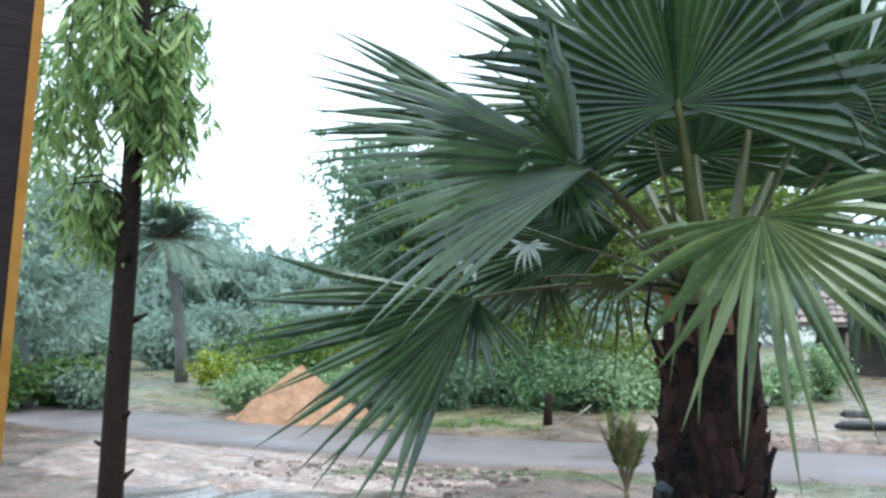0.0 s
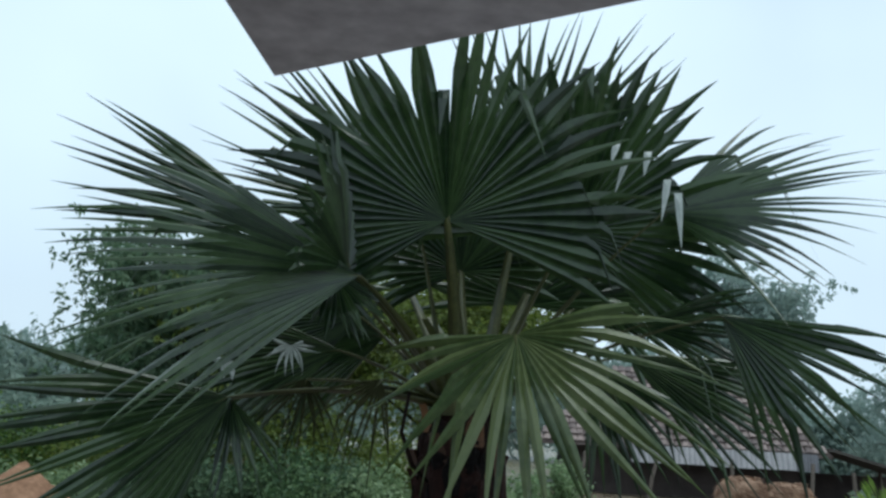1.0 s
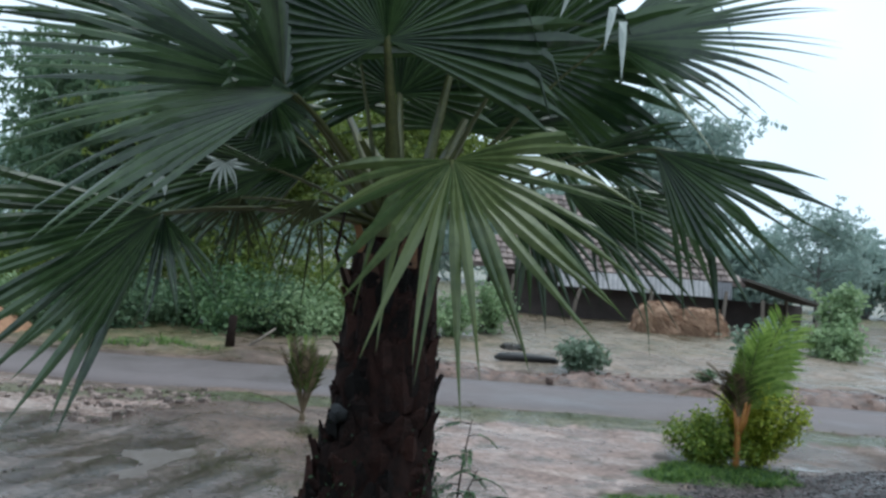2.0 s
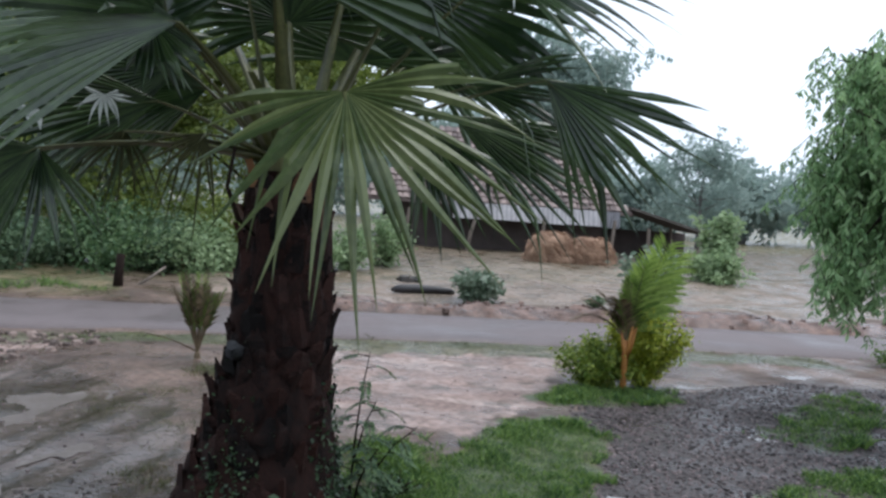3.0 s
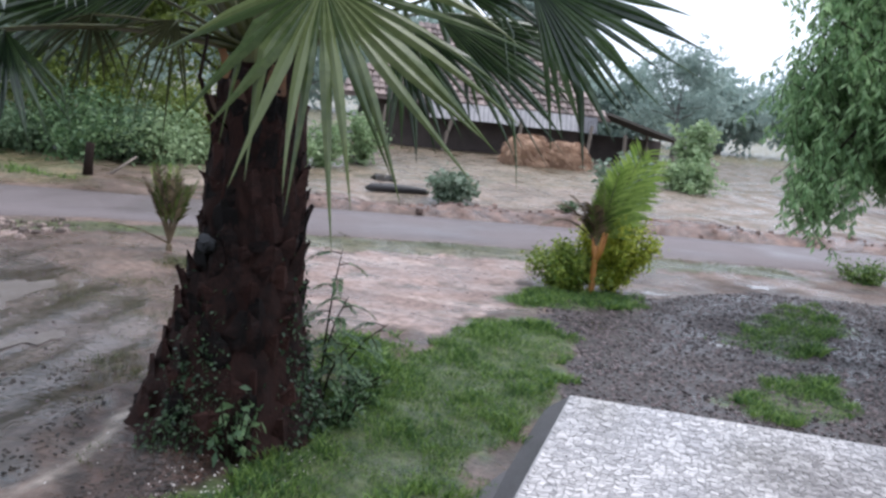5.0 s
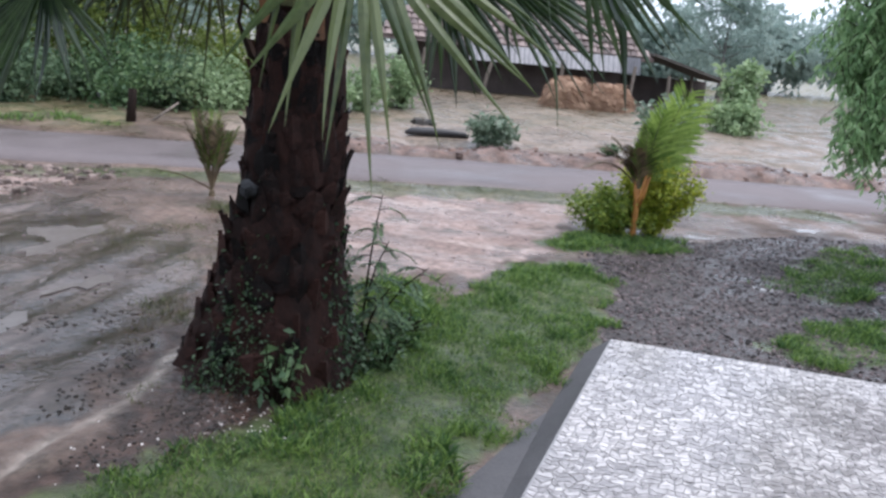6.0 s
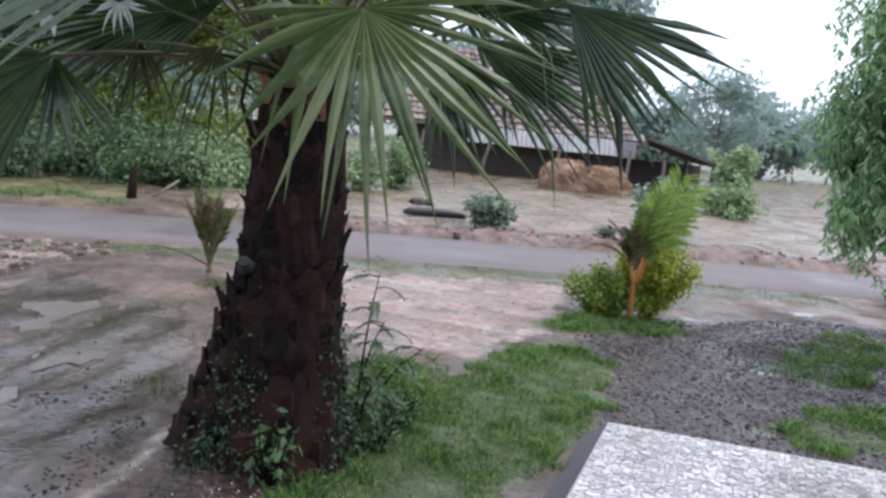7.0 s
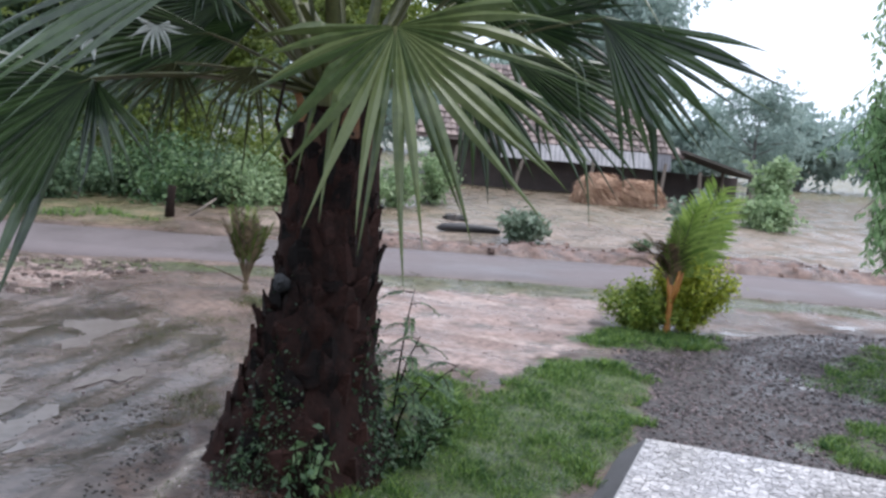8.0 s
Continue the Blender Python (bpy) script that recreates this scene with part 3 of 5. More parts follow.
TRUNK = [(0.0, (1.45, 5.02), 0.64), (0.12, (1.47, 5.04), 0.55), (0.4, (1.50, 5.10), 0.44), (0.7, (1.53, 5.15), 0.385), (1.1, (1.60, 5.24), 0.315), (1.5, (1.63, 5.31), 0.30),
         (1.8, (1.64, 5.34), 0.27), (2.05, (1.64, 5.36), 0.25), (2.3, (1.65, 5.37), 0.21), (2.5, (1.66, 5.38), 0.14), (2.62, (1.66, 5.38), 0.04)]


def trunk_at(z):
    zs = [r[0] for r in TRUNK]
    return (float(np.interp(z, zs, [r[1][0] for r in TRUNK])), float(np.interp(z, zs, [r[1][1] for r in TRUNK])), float(np.interp(z, zs, [r[2] for r in TRUNK])))


g = Geo()
NZ, NA = 110, 80
for j in range(NZ + 1):
    z = -0.15 + 2.75 * j / NZ
    cx, cy, r = trunk_at(max(z, 0))
    for i in range(NA):
        w = 2 * math.pi * i / NA
        rr = r * (1 + 0.11 * noise.noise((math.cos(w) * 2.5, math.sin(w) * 2.5, z * 3)) + 0.09 * noise.noise((math.cos(w) * 7, math.sin(w) * 7, z * 8)))
        g.v.append((cx + rr * math.cos(w), cy + rr * math.sin(w), z))
for j in range(NZ):
    for i in range(NA):
        g.f.append((j * NA + i, j * NA + (i + 1) % NA, (j + 1) * NA + (i + 1) % NA, (j + 1) * NA + i))
part("trunk", g, BARK, palm, "dark brown fibrous trunk, wider at the foot", True)
# old leaf-base scales on the trunk, in a spiral, ragged and lifting at the tips
for i in range(250):
    z = 0.04 + 1.98 * ((i + 0.5) / 250) ** 0.9 + random.uniform(-0.05, 0.05)
    w = i * 2.39996 + random.uniform(-0.25, 0.25)
    cx, cy, r = trunk_at(z)
    out, tan = Vector((math.cos(w), math.sin(w), 0)), Vector((-math.sin(w), math.cos(w), 0))
    base = Vector((cx, cy, z)) + out * (r * 0.92)
    hgt, wid = random.uniform(0.06, 0.24), random.uniform(0.04, 0.12)
    lift = random.choice((0.0, 0.0, 0.01, 0.01, 0.02, 0.03, 0.045, 0.07))
    skew = random.uniform(-0.03, 0.03)
    g = Geo()
    vs = []
    for u, ww in ((0, 0.9), (0.35, 1.0), (0.7, random.uniform(0.6, 0.9)), (0.88, random.uniform(0.3, 0.6)), (1.0, random.uniform(0.05, 0.3))):
        o = base + Vector((0, 0, hgt * u)) + out * (0.012 + lift * u ** 1.6) + tan * skew * u
        vs += [o - tan * wid * ww * random.uniform(0.75, 1.1) - out * 0.02 + Vector((0, 0, random.uniform(-0.015, 0.015))), o + out * (0.028 * (1 - u) + 0.006), o + tan * wid * ww * random.uniform(0.75, 1.1) - out * 0.02 + Vector((0, 0, random.uniform(-0.015, 0.015))), o - out * 0.04 * (1.2 - u)]
    fs = []
    for q in range(4):
        b = q * 4
        fs += [(b, b + 1, b + 5, b + 4), (b + 1, b + 2, b + 6, b + 5), (b + 2, b + 3, b + 7, b + 6), (b + 3, b, b + 4, b + 7)]
    g.add(vs, fs + [(16, 17, 18, 19)])
    part("bark_flap", g, BARK_FLAP, palm)
# splinters of broken stalks that stick out of the trunk
for z, w, ln in ((0.98, 3.5, 0.16), (0.50, 3.75, 0.14), (1.55, 0.1, 0.10), (1.36, 0.0, 0.09), (1.42, -0.2, 0.08), (1.25, 3.3, 0.09), (1.1, 0.1, 0.08), (0.75, 3.6, 0.1), (1.72, 3.4, 0.07)):
    cx, cy, r = trunk_at(z)
    out = Vector((math.cos(w), math.sin(w), 0))
    p = Vector((cx, cy, z)) + out * r * 0.9
    g = Geo()
    g.tube([p, p + out * ln * 0.6 + Vector((0, 0, ln * 0.2)), p + out * ln * 0.9 + Vector((0, 0, ln * 0.85))], [0.035, 0.024, 0.006], 5, 0.2)
    part("stalk_splinter", g, BARK_FLAP, palm, "broken stalk splinter")
# one grey weathered stub and the thin dead stalk under the crown
g = Geo()
g.tube([(1.31, 5.07, 1.13), (1.245, 4.99, 1.17), (1.235, 4.97, 1.205), (1.23, 4.965, 1.22)], [0.05, 0.047, 0.038, 0.012], 9, 0.2)
part("stalk_stub", g, STUB, palm, "grey weathered leaf-stalk stub", True)
g = Geo()
g.tube([(1.46, 5.22, 1.78), (1.28, 5.16, 1.93), (1.20, 5.14, 2.12), (1.24, 5.16, 2.36)], [0.018, 0.016, 0.013, 0.009], 6, 0.1)
part("dead_stalk", g, WOOD, palm, "thin dark dead stalk", True)
creep = Geo()
for i in range(1300):
    w = random.gauss(random.choice((-0.9, -2.5, -0.5, -2.3)), 0.2)
    z = abs(random.gauss(0, 0.38)) + 0.03
    cx, cy, r = trunk_at(z)
    out = Vector((math.cos(w), math.sin(w), 0))
    ld = (out * 0.5 + unit() * 0.7 + Vector((0, 0, -0.2))).normalized()
    ln = random.uniform(0.02, 0.045)
    creep.blade(Vector((cx, cy, z)) + out * (r * 1.02 + 0.02), ld, ld.cross(unit()).normalized(), ln, ln * 0.6, 0.2)
part("creeper", creep, LEAF_CREEP, palm, "small dark creeper leaves on the trunk foot", kind="stuff")
# split stalk bases round the crown: brown and orange below, pale yellow-green above
for i in range(20):
    w = i * 2.39996 + 0.5
    z = 1.80 + 0.036 * i
    cx, cy, r = trunk_at(z)
    out, tan = Vector((math.cos(w), math.sin(w), 0)), Vector((-math.sin(w), math.cos(w), 0))
    p = Vector((cx, cy, z)) + out * r * 0.9
    tall = random.uniform(0.16, 0.24) if i < 10 else 0.4
    g = Geo()
    vs, fs = [], []
    for u in (0, 0.35, 0.7, 1.0):
        o = p + Vector((0, 0, tall * u)) + out * (0.015 + (0.05 if i < 10 else 0.2) * u * u)
        hw = random.uniform(0.065, 0.085) * (1 - (0.45 if i < 10 else 0.55) * u)
        vs += [o - tan * hw, o + out * 0.032, o + tan * hw, o - out * 0.02]
    for q in range(3):
        b = q * 4
        fs += [(b, b + 1, b + 5, b + 4), (b + 1, b + 2, b + 6, b + 5), (b + 2, b + 3, b + 7, b + 6), (b + 3, b, b + 4, b + 7)]
    g.add(vs, fs + [(12, 13, 14, 15)])
    part("stalk_base", g, BOOT if i < 10 else PETIOLE, palm, "orange-brown cut leaf base" if i < 10 else "pale yellow-green leaf base")
fan_leaf(palm, (1.65, 4.45, 2.68), (0.12, -0.30, -0.94), (-0.41, -0.90, 0.18), 1.14, 101, 0.10, 25, 0.27, FAN_LIGHT, lean=0.16, elbow=0.25, full=1.35)
fan_leaf(palm, (0.18, 5.00, 2.27), (-0.86, -0.06, -0.50), (-0.02, -0.98, 0.16), 1.42, 41, 0.0, 20, 0.46, elbow=0.06)
fan_leaf(palm, (0.19, 5.05, 2.26), (0.12, -0.09, -1.00), (0.13, -0.99, 0.09), 0.62, 42, 0.02, 13, 0.3)
fan_leaf(palm, (0.80, 4.68, 2.96), (-0.99, -0.03, -0.10), (0.02, -0.82, 0.58), 1.62, 44, 0.05, 26, 0.48)
fan_leaf(palm, (0.76, 4.84, 3.02), (-0.32, -0.21, 0.92), (0.77, -0.62, 0.13), 0.85, 80, 0.02, 26, 0.62)
fan_leaf(palm, (0.70, 4.90, 2.98), (0.30, -0.25, -0.92), (0.30, -0.94, 0.10), 0.42, 70, 0.02, 16, 0.5, stalk=False)
fan_leaf(palm, (0.49, 5.58, 3.36), (-0.97, 0.05, 0.24), (-0.20, -0.95, -0.15), 1.55, 21, 0.02, 13, 0.45)
fan_leaf(palm, (1.28, 5.35, 3.43), (-0.88, 0.10, 0.47), (-0.15, -0.99, -0.07), 1.62, 28, 0.02, 18, 0.45)
fan_leaf(palm, (1.31, 4.77, 3.35), (-0.20, -0.27, 0.92), (-0.23, -0.88, -0.42), 1.36, 118, 0.05, 42, 0.58)
fan_leaf(palm, (2.16, 4.90, 3.40), (0.23, -0.43, 0.87), (-0.34, -0.85, -0.40), 1.30, 112, 0.06, 40, 0.62)
fan_leaf(palm, (2.11, 5.62, 3.87), (0.33, -0.18, 0.93), (-0.43, -0.90, -0.02), 1.5, 52, 0.03, 26, 0.42)
fan_leaf(palm, (2.60, 4.55, 3.50), (0.79, -0.60, 0.06), (-0.50, -0.58, 0.64), 1.30, 58, 0.06, 27, 0.42)
fan_leaf(palm, (2.88, 4.38, 2.88), (0.68, -0.42, -0.58), (-0.67, -0.64, -0.38), 1.08, 37, 0.06, 16, 0.5)
fan_leaf(palm, (2.73, 5.23, 2.69), (0.87, -0.24, -0.43), (-0.27, -0.96, 0.01), 1.2, 28, 0.1, 17, 0.5)
fan_leaf(palm, (2.58, 4.80, 2.84), (0.88, -0.47, -0.04), (-0.47, -0.88, 0.02), 0.85, 30, 0.1, 13, 0.4, elbow=0.3)
fan_leaf(palm, (2.35, 5.03, 2.61), (0.54, -0.18, -0.82), (-0.36, -0.93, -0.02), 0.85, 36, 0.08, 16, 0.5)
fan_leaf(palm, (0.99, 5.61, 2.84), (-0.95, 0.29, -0.16), (-0.25, -0.94, -0.21), 1.15, 42, 0.06, 22, 0.6)
fan_leaf(palm, (2.46, 5.91, 3.51), (0.60, -0.11, 0.79), (-0.21, -0.98, 0.03), 1.4, 66, 0.05, 28, 0.42)
fan_leaf(palm, (1.19, 5.78, 2.74), (-0.92, 0.38, 0.10), (-0.35, -0.69, -0.63), 1.15, 55, 0.1, 26, 0.5)
fan_leaf(palm, (0.85, 5.54, 2.61), (-0.96, 0.16, -0.23), (-0.19, -0.98, 0.10), 1.05, 36, 0.1, 18, 0.55)
fan_leaf(palm, (1.36, 6.36, 3.34), (-0.55, 0.37, 0.75), (-0.44, -0.89, 0.11), 1.4, 85, 0.08, 30, 0.48)
fan_leaf(palm, (2.74, 5.89, 3.15), (0.83, -0.15, 0.54), (-0.28, -0.95, 0.16), 1.0, 90, 0.08, 30, 0.48)
fan_leaf(palm, (1.73, 5.85, 3.25), (-0.15, -0.03, 0.99), (-0.30, -0.95, -0.07), 0.95, 112, 0.05, 30, 0.55)
fan_leaf(palm, (2.28, 5.98, 3.07), (0.08, 0.04, 1.00), (-0.34, -0.94, 0.06), 1.1, 98, 0.05, 28, 0.55)
fan_leaf(palm, (1.05, 5.10, 2.42), (-0.55, -0.10, -0.80), (-0.15, -0.97, 0.10), 0.62, 50, 0.12, 11, 0.16, LEAF_BROWN, full=0.8, elbow=0.4)
fan_leaf(palm, (0.62, 5.20, 2.40), (-0.25, -0.05, -0.95), (0.05, -0.99, 0.10), 0.5, 60, 0.1, 11, 0.16, LEAF_BROWN, full=0.8, elbow=0.4)
bent_tip(palm, (2.20, 4.38, 3.83), (2.15, 4.35, 3.69))
bent_tip(palm, (2.26, 4.35, 3.78), (2.17, 4.34, 3.51))
bent_tip(palm, (2.36, 4.30, 3.78), (2.31, 4.26, 3.61))
bent_tip(palm, (2.45, 4.24, 3.61), (2.40, 4.22, 3.35))
bent_tip(palm, (2.50, 4.21, 3.53), (2.49, 4.16, 3.19))
fan_leaf(palm, (0.50, 5.08, 2.58), (0.05, -0.3, -0.9), (-0.1, -0.9, 0.3), 0.19, 115, 0.05, 11, 0.25, LEAF_PALE, False)
fan_leaf(palm, (0.18, 5.10, 2.47), (-0.6, -0.3, -0.5), (-0.1, -0.8, 0.5), 0.14, 60, 0.05, 5, 0.5, LEAF_PALE, False)


# ---- trees and shrubs ----
def limb_points(p, d, length, n=6, wander=0.25, up=0.1):
    pts, p, d = [Vector(p)], Vector(p), Vector(d).normalized()
    for i in range(n):
        d = (d + Vector((random.gauss(0, wander), random.gauss(0, wander), random.gauss(up, wander * 0.6))) * 0.5).normalized()
        p = p + d * (length / n)
        pts.append(p.copy())
    return pts


def leafy_tree(name, label, at, height, spread, leaf_mat, leaves=9000, leaf=0.16, stem=0.16, clear=0.3, droop=0.4, group="", limbs=11, category="tree", flat=0.55):
    """Trunk and limbs in one mesh; the crown is many single leaves in clumps round the limb ends."""
    tree = thing(name, label, category, (at[0], at[1], ground_height(*at) - 0.05), group)
    wood, crown = Geo(), Geo()
    top = limb_points((0, 0, 0), (random.uniform(-0.1, 0.1), random.uniform(-0.1, 0.1), 1), height * 0.78, 9, 0.12, 0.3)
    wood.tube(top, [stem * (1 - 0.085 * i) for i in range(len(top))], 8, 0.08)
    ends = [(top[-1], 1.0)]
    for i in range(limbs):
        k = random.uniform(clear, 0.95)
        p = top[min(int(k * 9), 8)].lerp(top[min(int(k * 9) + 1, 9)], 0.5)
        w = i * 2.4 + random.uniform(-0.5, 0.5)
        reach = spread * (1.1 - 0.55 * k) * random.uniform(0.65, 1.1)
        pts = limb_points(p, (math.cos(w), math.sin(w), random.uniform(0.15, 0.8)), reach, 6, 0.3, 0.1)
        r0 = stem * 0.42 * (1.1 - 0.6 * k)
        wood.tube(pts, [r0 * (1 - 0.14 * j) for j in range(7)], 5)
        for j in (3, 4, 5, 6):
            ends.append((pts[j], 0.7))
            q = limb_points(pts[j], unit(0.6), reach * 0.35, 3, 0.3, 0.0)
            wood.tube(q, [r0 * 0.3, r0 * 0.22, r0 * 0.14, r0 * 0.06], 4)
            ends += [(q[-1], 0.6), (q[-2], 0.6)]
    size = spread * 0.17
    per = max(6, leaves // len(ends))
    for c, wgt in ends:
        # each clump is a handful of sprigs, so that the outline stays ragged
        for s in range(max(2, per // 12)):
            q = c + Vector((random.gauss(0, size), random.gauss(0, size), random.gauss(0, size * flat)))
            d = unit(0.6, droop)
            for j in range(12):
                o = q + d * (j * leaf * 0.22)
                ld = (d * 0.4 + unit(0.8, droop * 0.6)).normalized()
                side = ld.cross(unit()).normalized()
                ln = leaf * random.uniform(0.6, 1.2)
                crown.blade(o, ld, side, ln, ln * 0.42, 0.15)
    # trunks under haze-coloured crowns get the haze-coloured bark
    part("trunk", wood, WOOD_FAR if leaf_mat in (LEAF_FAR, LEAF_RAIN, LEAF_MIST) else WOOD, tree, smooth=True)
    part("crown", crown, leaf_mat, tree)
    return tree


def shrub(name, label, at, height, width, leaf_mat, leaves=1800, leaf=0.09, group="", category="shrub", upright=0.6, depth=1.0):
    """Thin stems from one root, with leaves along them."""
    bush = thing(name, label, category, (at[0], at[1], ground_height(*at) - 0.02), group)
    wood, crown = Geo(), Geo()
    n = 22
    for i in range(n):
        w = i * 2.4
        lean = random.uniform(0, 1) ** 0.6
        d = Vector((math.cos(w) * lean * width * 0.5, math.sin(w) * lean * width * 0.5 * depth, height * (1 - 0.45 * lean ** 2)))
        pts = limb_points((0, 0, 0), d, d.length, 6, 0.16, 0.05)
        wood.tube(pts, [0.014 * (1 - 0.14 * j) for j in range(7)], 4)
        for k in range(leaves // n):
            u = random.uniform(0.15, 1) * 6
            j = min(int(u), 5)
            o = pts[j].lerp(pts[j + 1], u - j) + unit() * random.uniform(0, 0.17) * width
            o.z = max(o.z, 0.03)
            ld = (unit(0.7) + Vector((0, 0, upright * 0.5))).normalized()
            ln = leaf * random.uniform(0.55, 1.2)
            crown.blade(o, ld, ld.cross(unit()).normalized(), ln, ln * 0.5, 0.2)
    part("branchwork", wood, WOOD, bush, kind="stuff")
    part("foliage", crown, leaf_mat, bush)
    return bush


def weeping_strand(geo, wood, p, length, leaf, wide=0.2, sway=(0, 0)):
    """A hanging twig with narrow leaves in pairs along it."""
    d = Vector((sway[0], sway[1], -1))
    n = max(3, int(length / (leaf * 0.22)))
    pts = [Vector(p) + d * (length * i / n) + Vector((0.03 * math.sin(i * 0.7), 0.03 * math.cos(i * 0.9), 0)) for i in range(n + 1)]
    wood.tube([pts[0], pts[n // 2], pts[-1]], [0.006, 0.004, 0.002], 3)
    for i, q in enumerate(pts):
        for k in (0, 1):
            ld = (unit(0.3) * 0.75 + Vector((0, 0, -0.8))).normalized()
            ln = leaf * random.uniform(0.7, 1.15)
            geo.blade(q, ld, ld.cross(unit()).normalized(), ln, ln * wide, 0.1)


# the mast tree by the yard, with hanging leaves
mast = thing("mast_tree", "slim dark mast tree trunk with hanging pale green leaves", "tree", (-2.13, 5.55, 0))
g, leaves_, twigs = Geo(), Geo(), Geo()
g.tube([(0, 0, -0.1), (0.02, 0.01, 0.8), (0.05, 0.03, 1.8), (0.085, 0.06, 2.8), (0.11, 0.09, 3.7), (0.14, 0.1, 5.0), (0.15, 0.1, 7.0), (0.15, 0.1, 8.5)], [0.092, 0.084, 0.076, 0.07, 0.064, 0.055, 0.04, 0.02], 12, 0.06)
for i in range(84):
    w, z = i * 2.4, random.uniform(3.75, 8.2)
    low = i < 9
    if low:
        w, z = (2.7, 3.1, 3.5, 2.9, 3.3, 3.0, 0.1, -0.3, 0.4)[i], (2.80, 2.85, 2.90, 2.75, 2.95, 2.85, 3.45, 3.5, 3.4)[i]
    reach = random.uniform(0.3, 0.74) if not low else random.uniform(0.2, 0.45)
    p0 = Vector((0.1, 0.08, z))
    p1 = p0 + Vector((math.cos(w) * reach, math.sin(w) * reach, 0.1))
    twigs.tube([p0, p0.lerp(p1, 0.5) + Vector((0, 0, 0.08)), p1], [0.014, 0.01, 0.005], 4)
    for k in range(5 if low else 7):
        q = p0.lerp(p1, random.uniform(0.3, 1.05)) + Vector((random.gauss(0, 0.05), random.gauss(0, 0.05), 0.04))
        weeping_strand(leaves_, twigs, q, random.uniform(0.15, 0.45) if low else random.uniform(0.25, 0.7), 0.15, 0.2)
# long sprays that hang beside the trunk
for i in range(44):
    right = i % 3 > 0
    q = Vector((random.uniform(0.16, 0.42), random.uniform(-0.3, 0.3), random.uniform(3.6, 4.1))) if right else Vector((random.uniform(-0.55, -0.1), random.uniform(-0.3, 0.3), random.uniform(3.4, 3.9)))
    weeping_strand(leaves_, twigs, q, random.uniform(0.35, 0.75) * (1.0 if right else 0.8), 0.15, 0.2)
# stubs and rings on the trunk
for i in range(16):
    w, z = i * 2.4, 0.5 + 0.2 * i
    p = Vector((0.02 + 0.025 * z, 0.02 * z, z))
    out = Vector((math.cos(w), math.sin(w), 0.5))
    g.tube([p + out * 0.05, p + out * 0.09, p + out * random.uniform(0.10, 0.15)], [0.026, 0.018, 0.008], 6, 0.15)
part("trunk", g, WOOD, mast, "dark slim straight trunk", True)
part("branchwork", twigs, WOOD, mast, kind="stuff")
part("crown", leaves_, LEAF_POLE, mast, "hanging narrow yellow-green leaves")

# the neem tree on the other side, with hanging sprays
neem = thing("neem_tree", "fresh green neem tree with drooping feathery sprays", "tree", (9.06, 5.36, 0))
g, leaves_, twigs = Geo(), Geo(), Geo()
stem = limb_points((0, 0, -0.1), (0, 0, 1), 4.4, 8, 0.1, 0.3)
g.tube(stem, [0.16 - 0.013 * i for i in range(9)], 10, 0.06)
for i in range(72):
    w = i * 2.4
    z0 = 2.0 + 2.4 * ((i * 0.618) % 1)
    reach = random.uniform(1.3, 2.9) * (1.38 - 0.2 * z0)
    p = stem[min(8, int(z0 / 4.4 * 8))]
    pts = limb_points(p, (math.cos(w), math.sin(w), random.uniform(0.15, 0.9)), reach, 6, 0.2, -0.06)
    g.tube(pts, [0.04 * (1 - 0.14 * j) for j in range(7)], 5)
    for k in range(66):
        u = random.uniform(0.25, 1) * 6
        j = min(int(u), 5)
        q = pts[j].lerp(pts[j + 1], u - j) + Vector((random.gauss(0, 0.15), random.gauss(0, 0.15), random.gauss(0, 0.12)))
        weeping_strand(leaves_, twigs, q, random.uniform(0.2, 0.5), 0.10, 0.3, (random.gauss(0, 0.4), random.gauss(0, 0.4)))
for i in range(24):
    w = 2.8 + random.uniform(-1.1, 1.1)
    pts = limb_points((0, 0, random.uniform(1.7, 2.6)), (math.cos(w), math.sin(w), random.uniform(0.2, 0.9)), random.uniform(1.3, 2.1), 6, 0.15, -0.08)
    g.tube(pts, [0.03 * (1 - 0.14 * j) for j in range(7)], 5)
    for k in range(48):
        u = random.uniform(0.35, 1) * 6
        j = min(int(u), 5)
        q = pts[j].lerp(pts[j + 1], u - j) + Vector((random.gauss(0, 0.14), random.gauss(0, 0.14), random.gauss(0, 0.12)))
        weeping_strand(leaves_, twigs, q, random.uniform(0.2, 0.45), 0.10, 0.3, (random.gauss(0, 0.4), random.gauss(0, 0.4)))
# the lowest bough hangs towards the road
pts = [Vector(p) for p in ((0, 0, 2.2), (-0.8, 0.0, 2.5), (-1.4, 0.1, 2.35), (-1.75, 0.15, 1.95), (-1.85, 0.2, 1.65))]
g.tube(pts, [0.04, 0.03, 0.02, 0.012, 0.006], 5)
for k in range(110):
    j = random.choice((1, 2, 2, 3, 3))
    q = pts[j].lerp(pts[j + 1], random.random()) + Vector((random.gauss(0, 0.14), random.gauss(0, 0.14), random.gauss(0, 0.12)))
    weeping_strand(leaves_, twigs, q, random.uniform(0.2, 0.45), 0.10, 0.3, (random.gauss(0, 0.4), random.gauss(0, 0.4)))
part("trunk", g, WOOD, neem, smooth=True)
part("branchwork", twigs, WOOD, neem, kind="stuff")
part("crown", leaves_, LEAF_NEEM, neem)


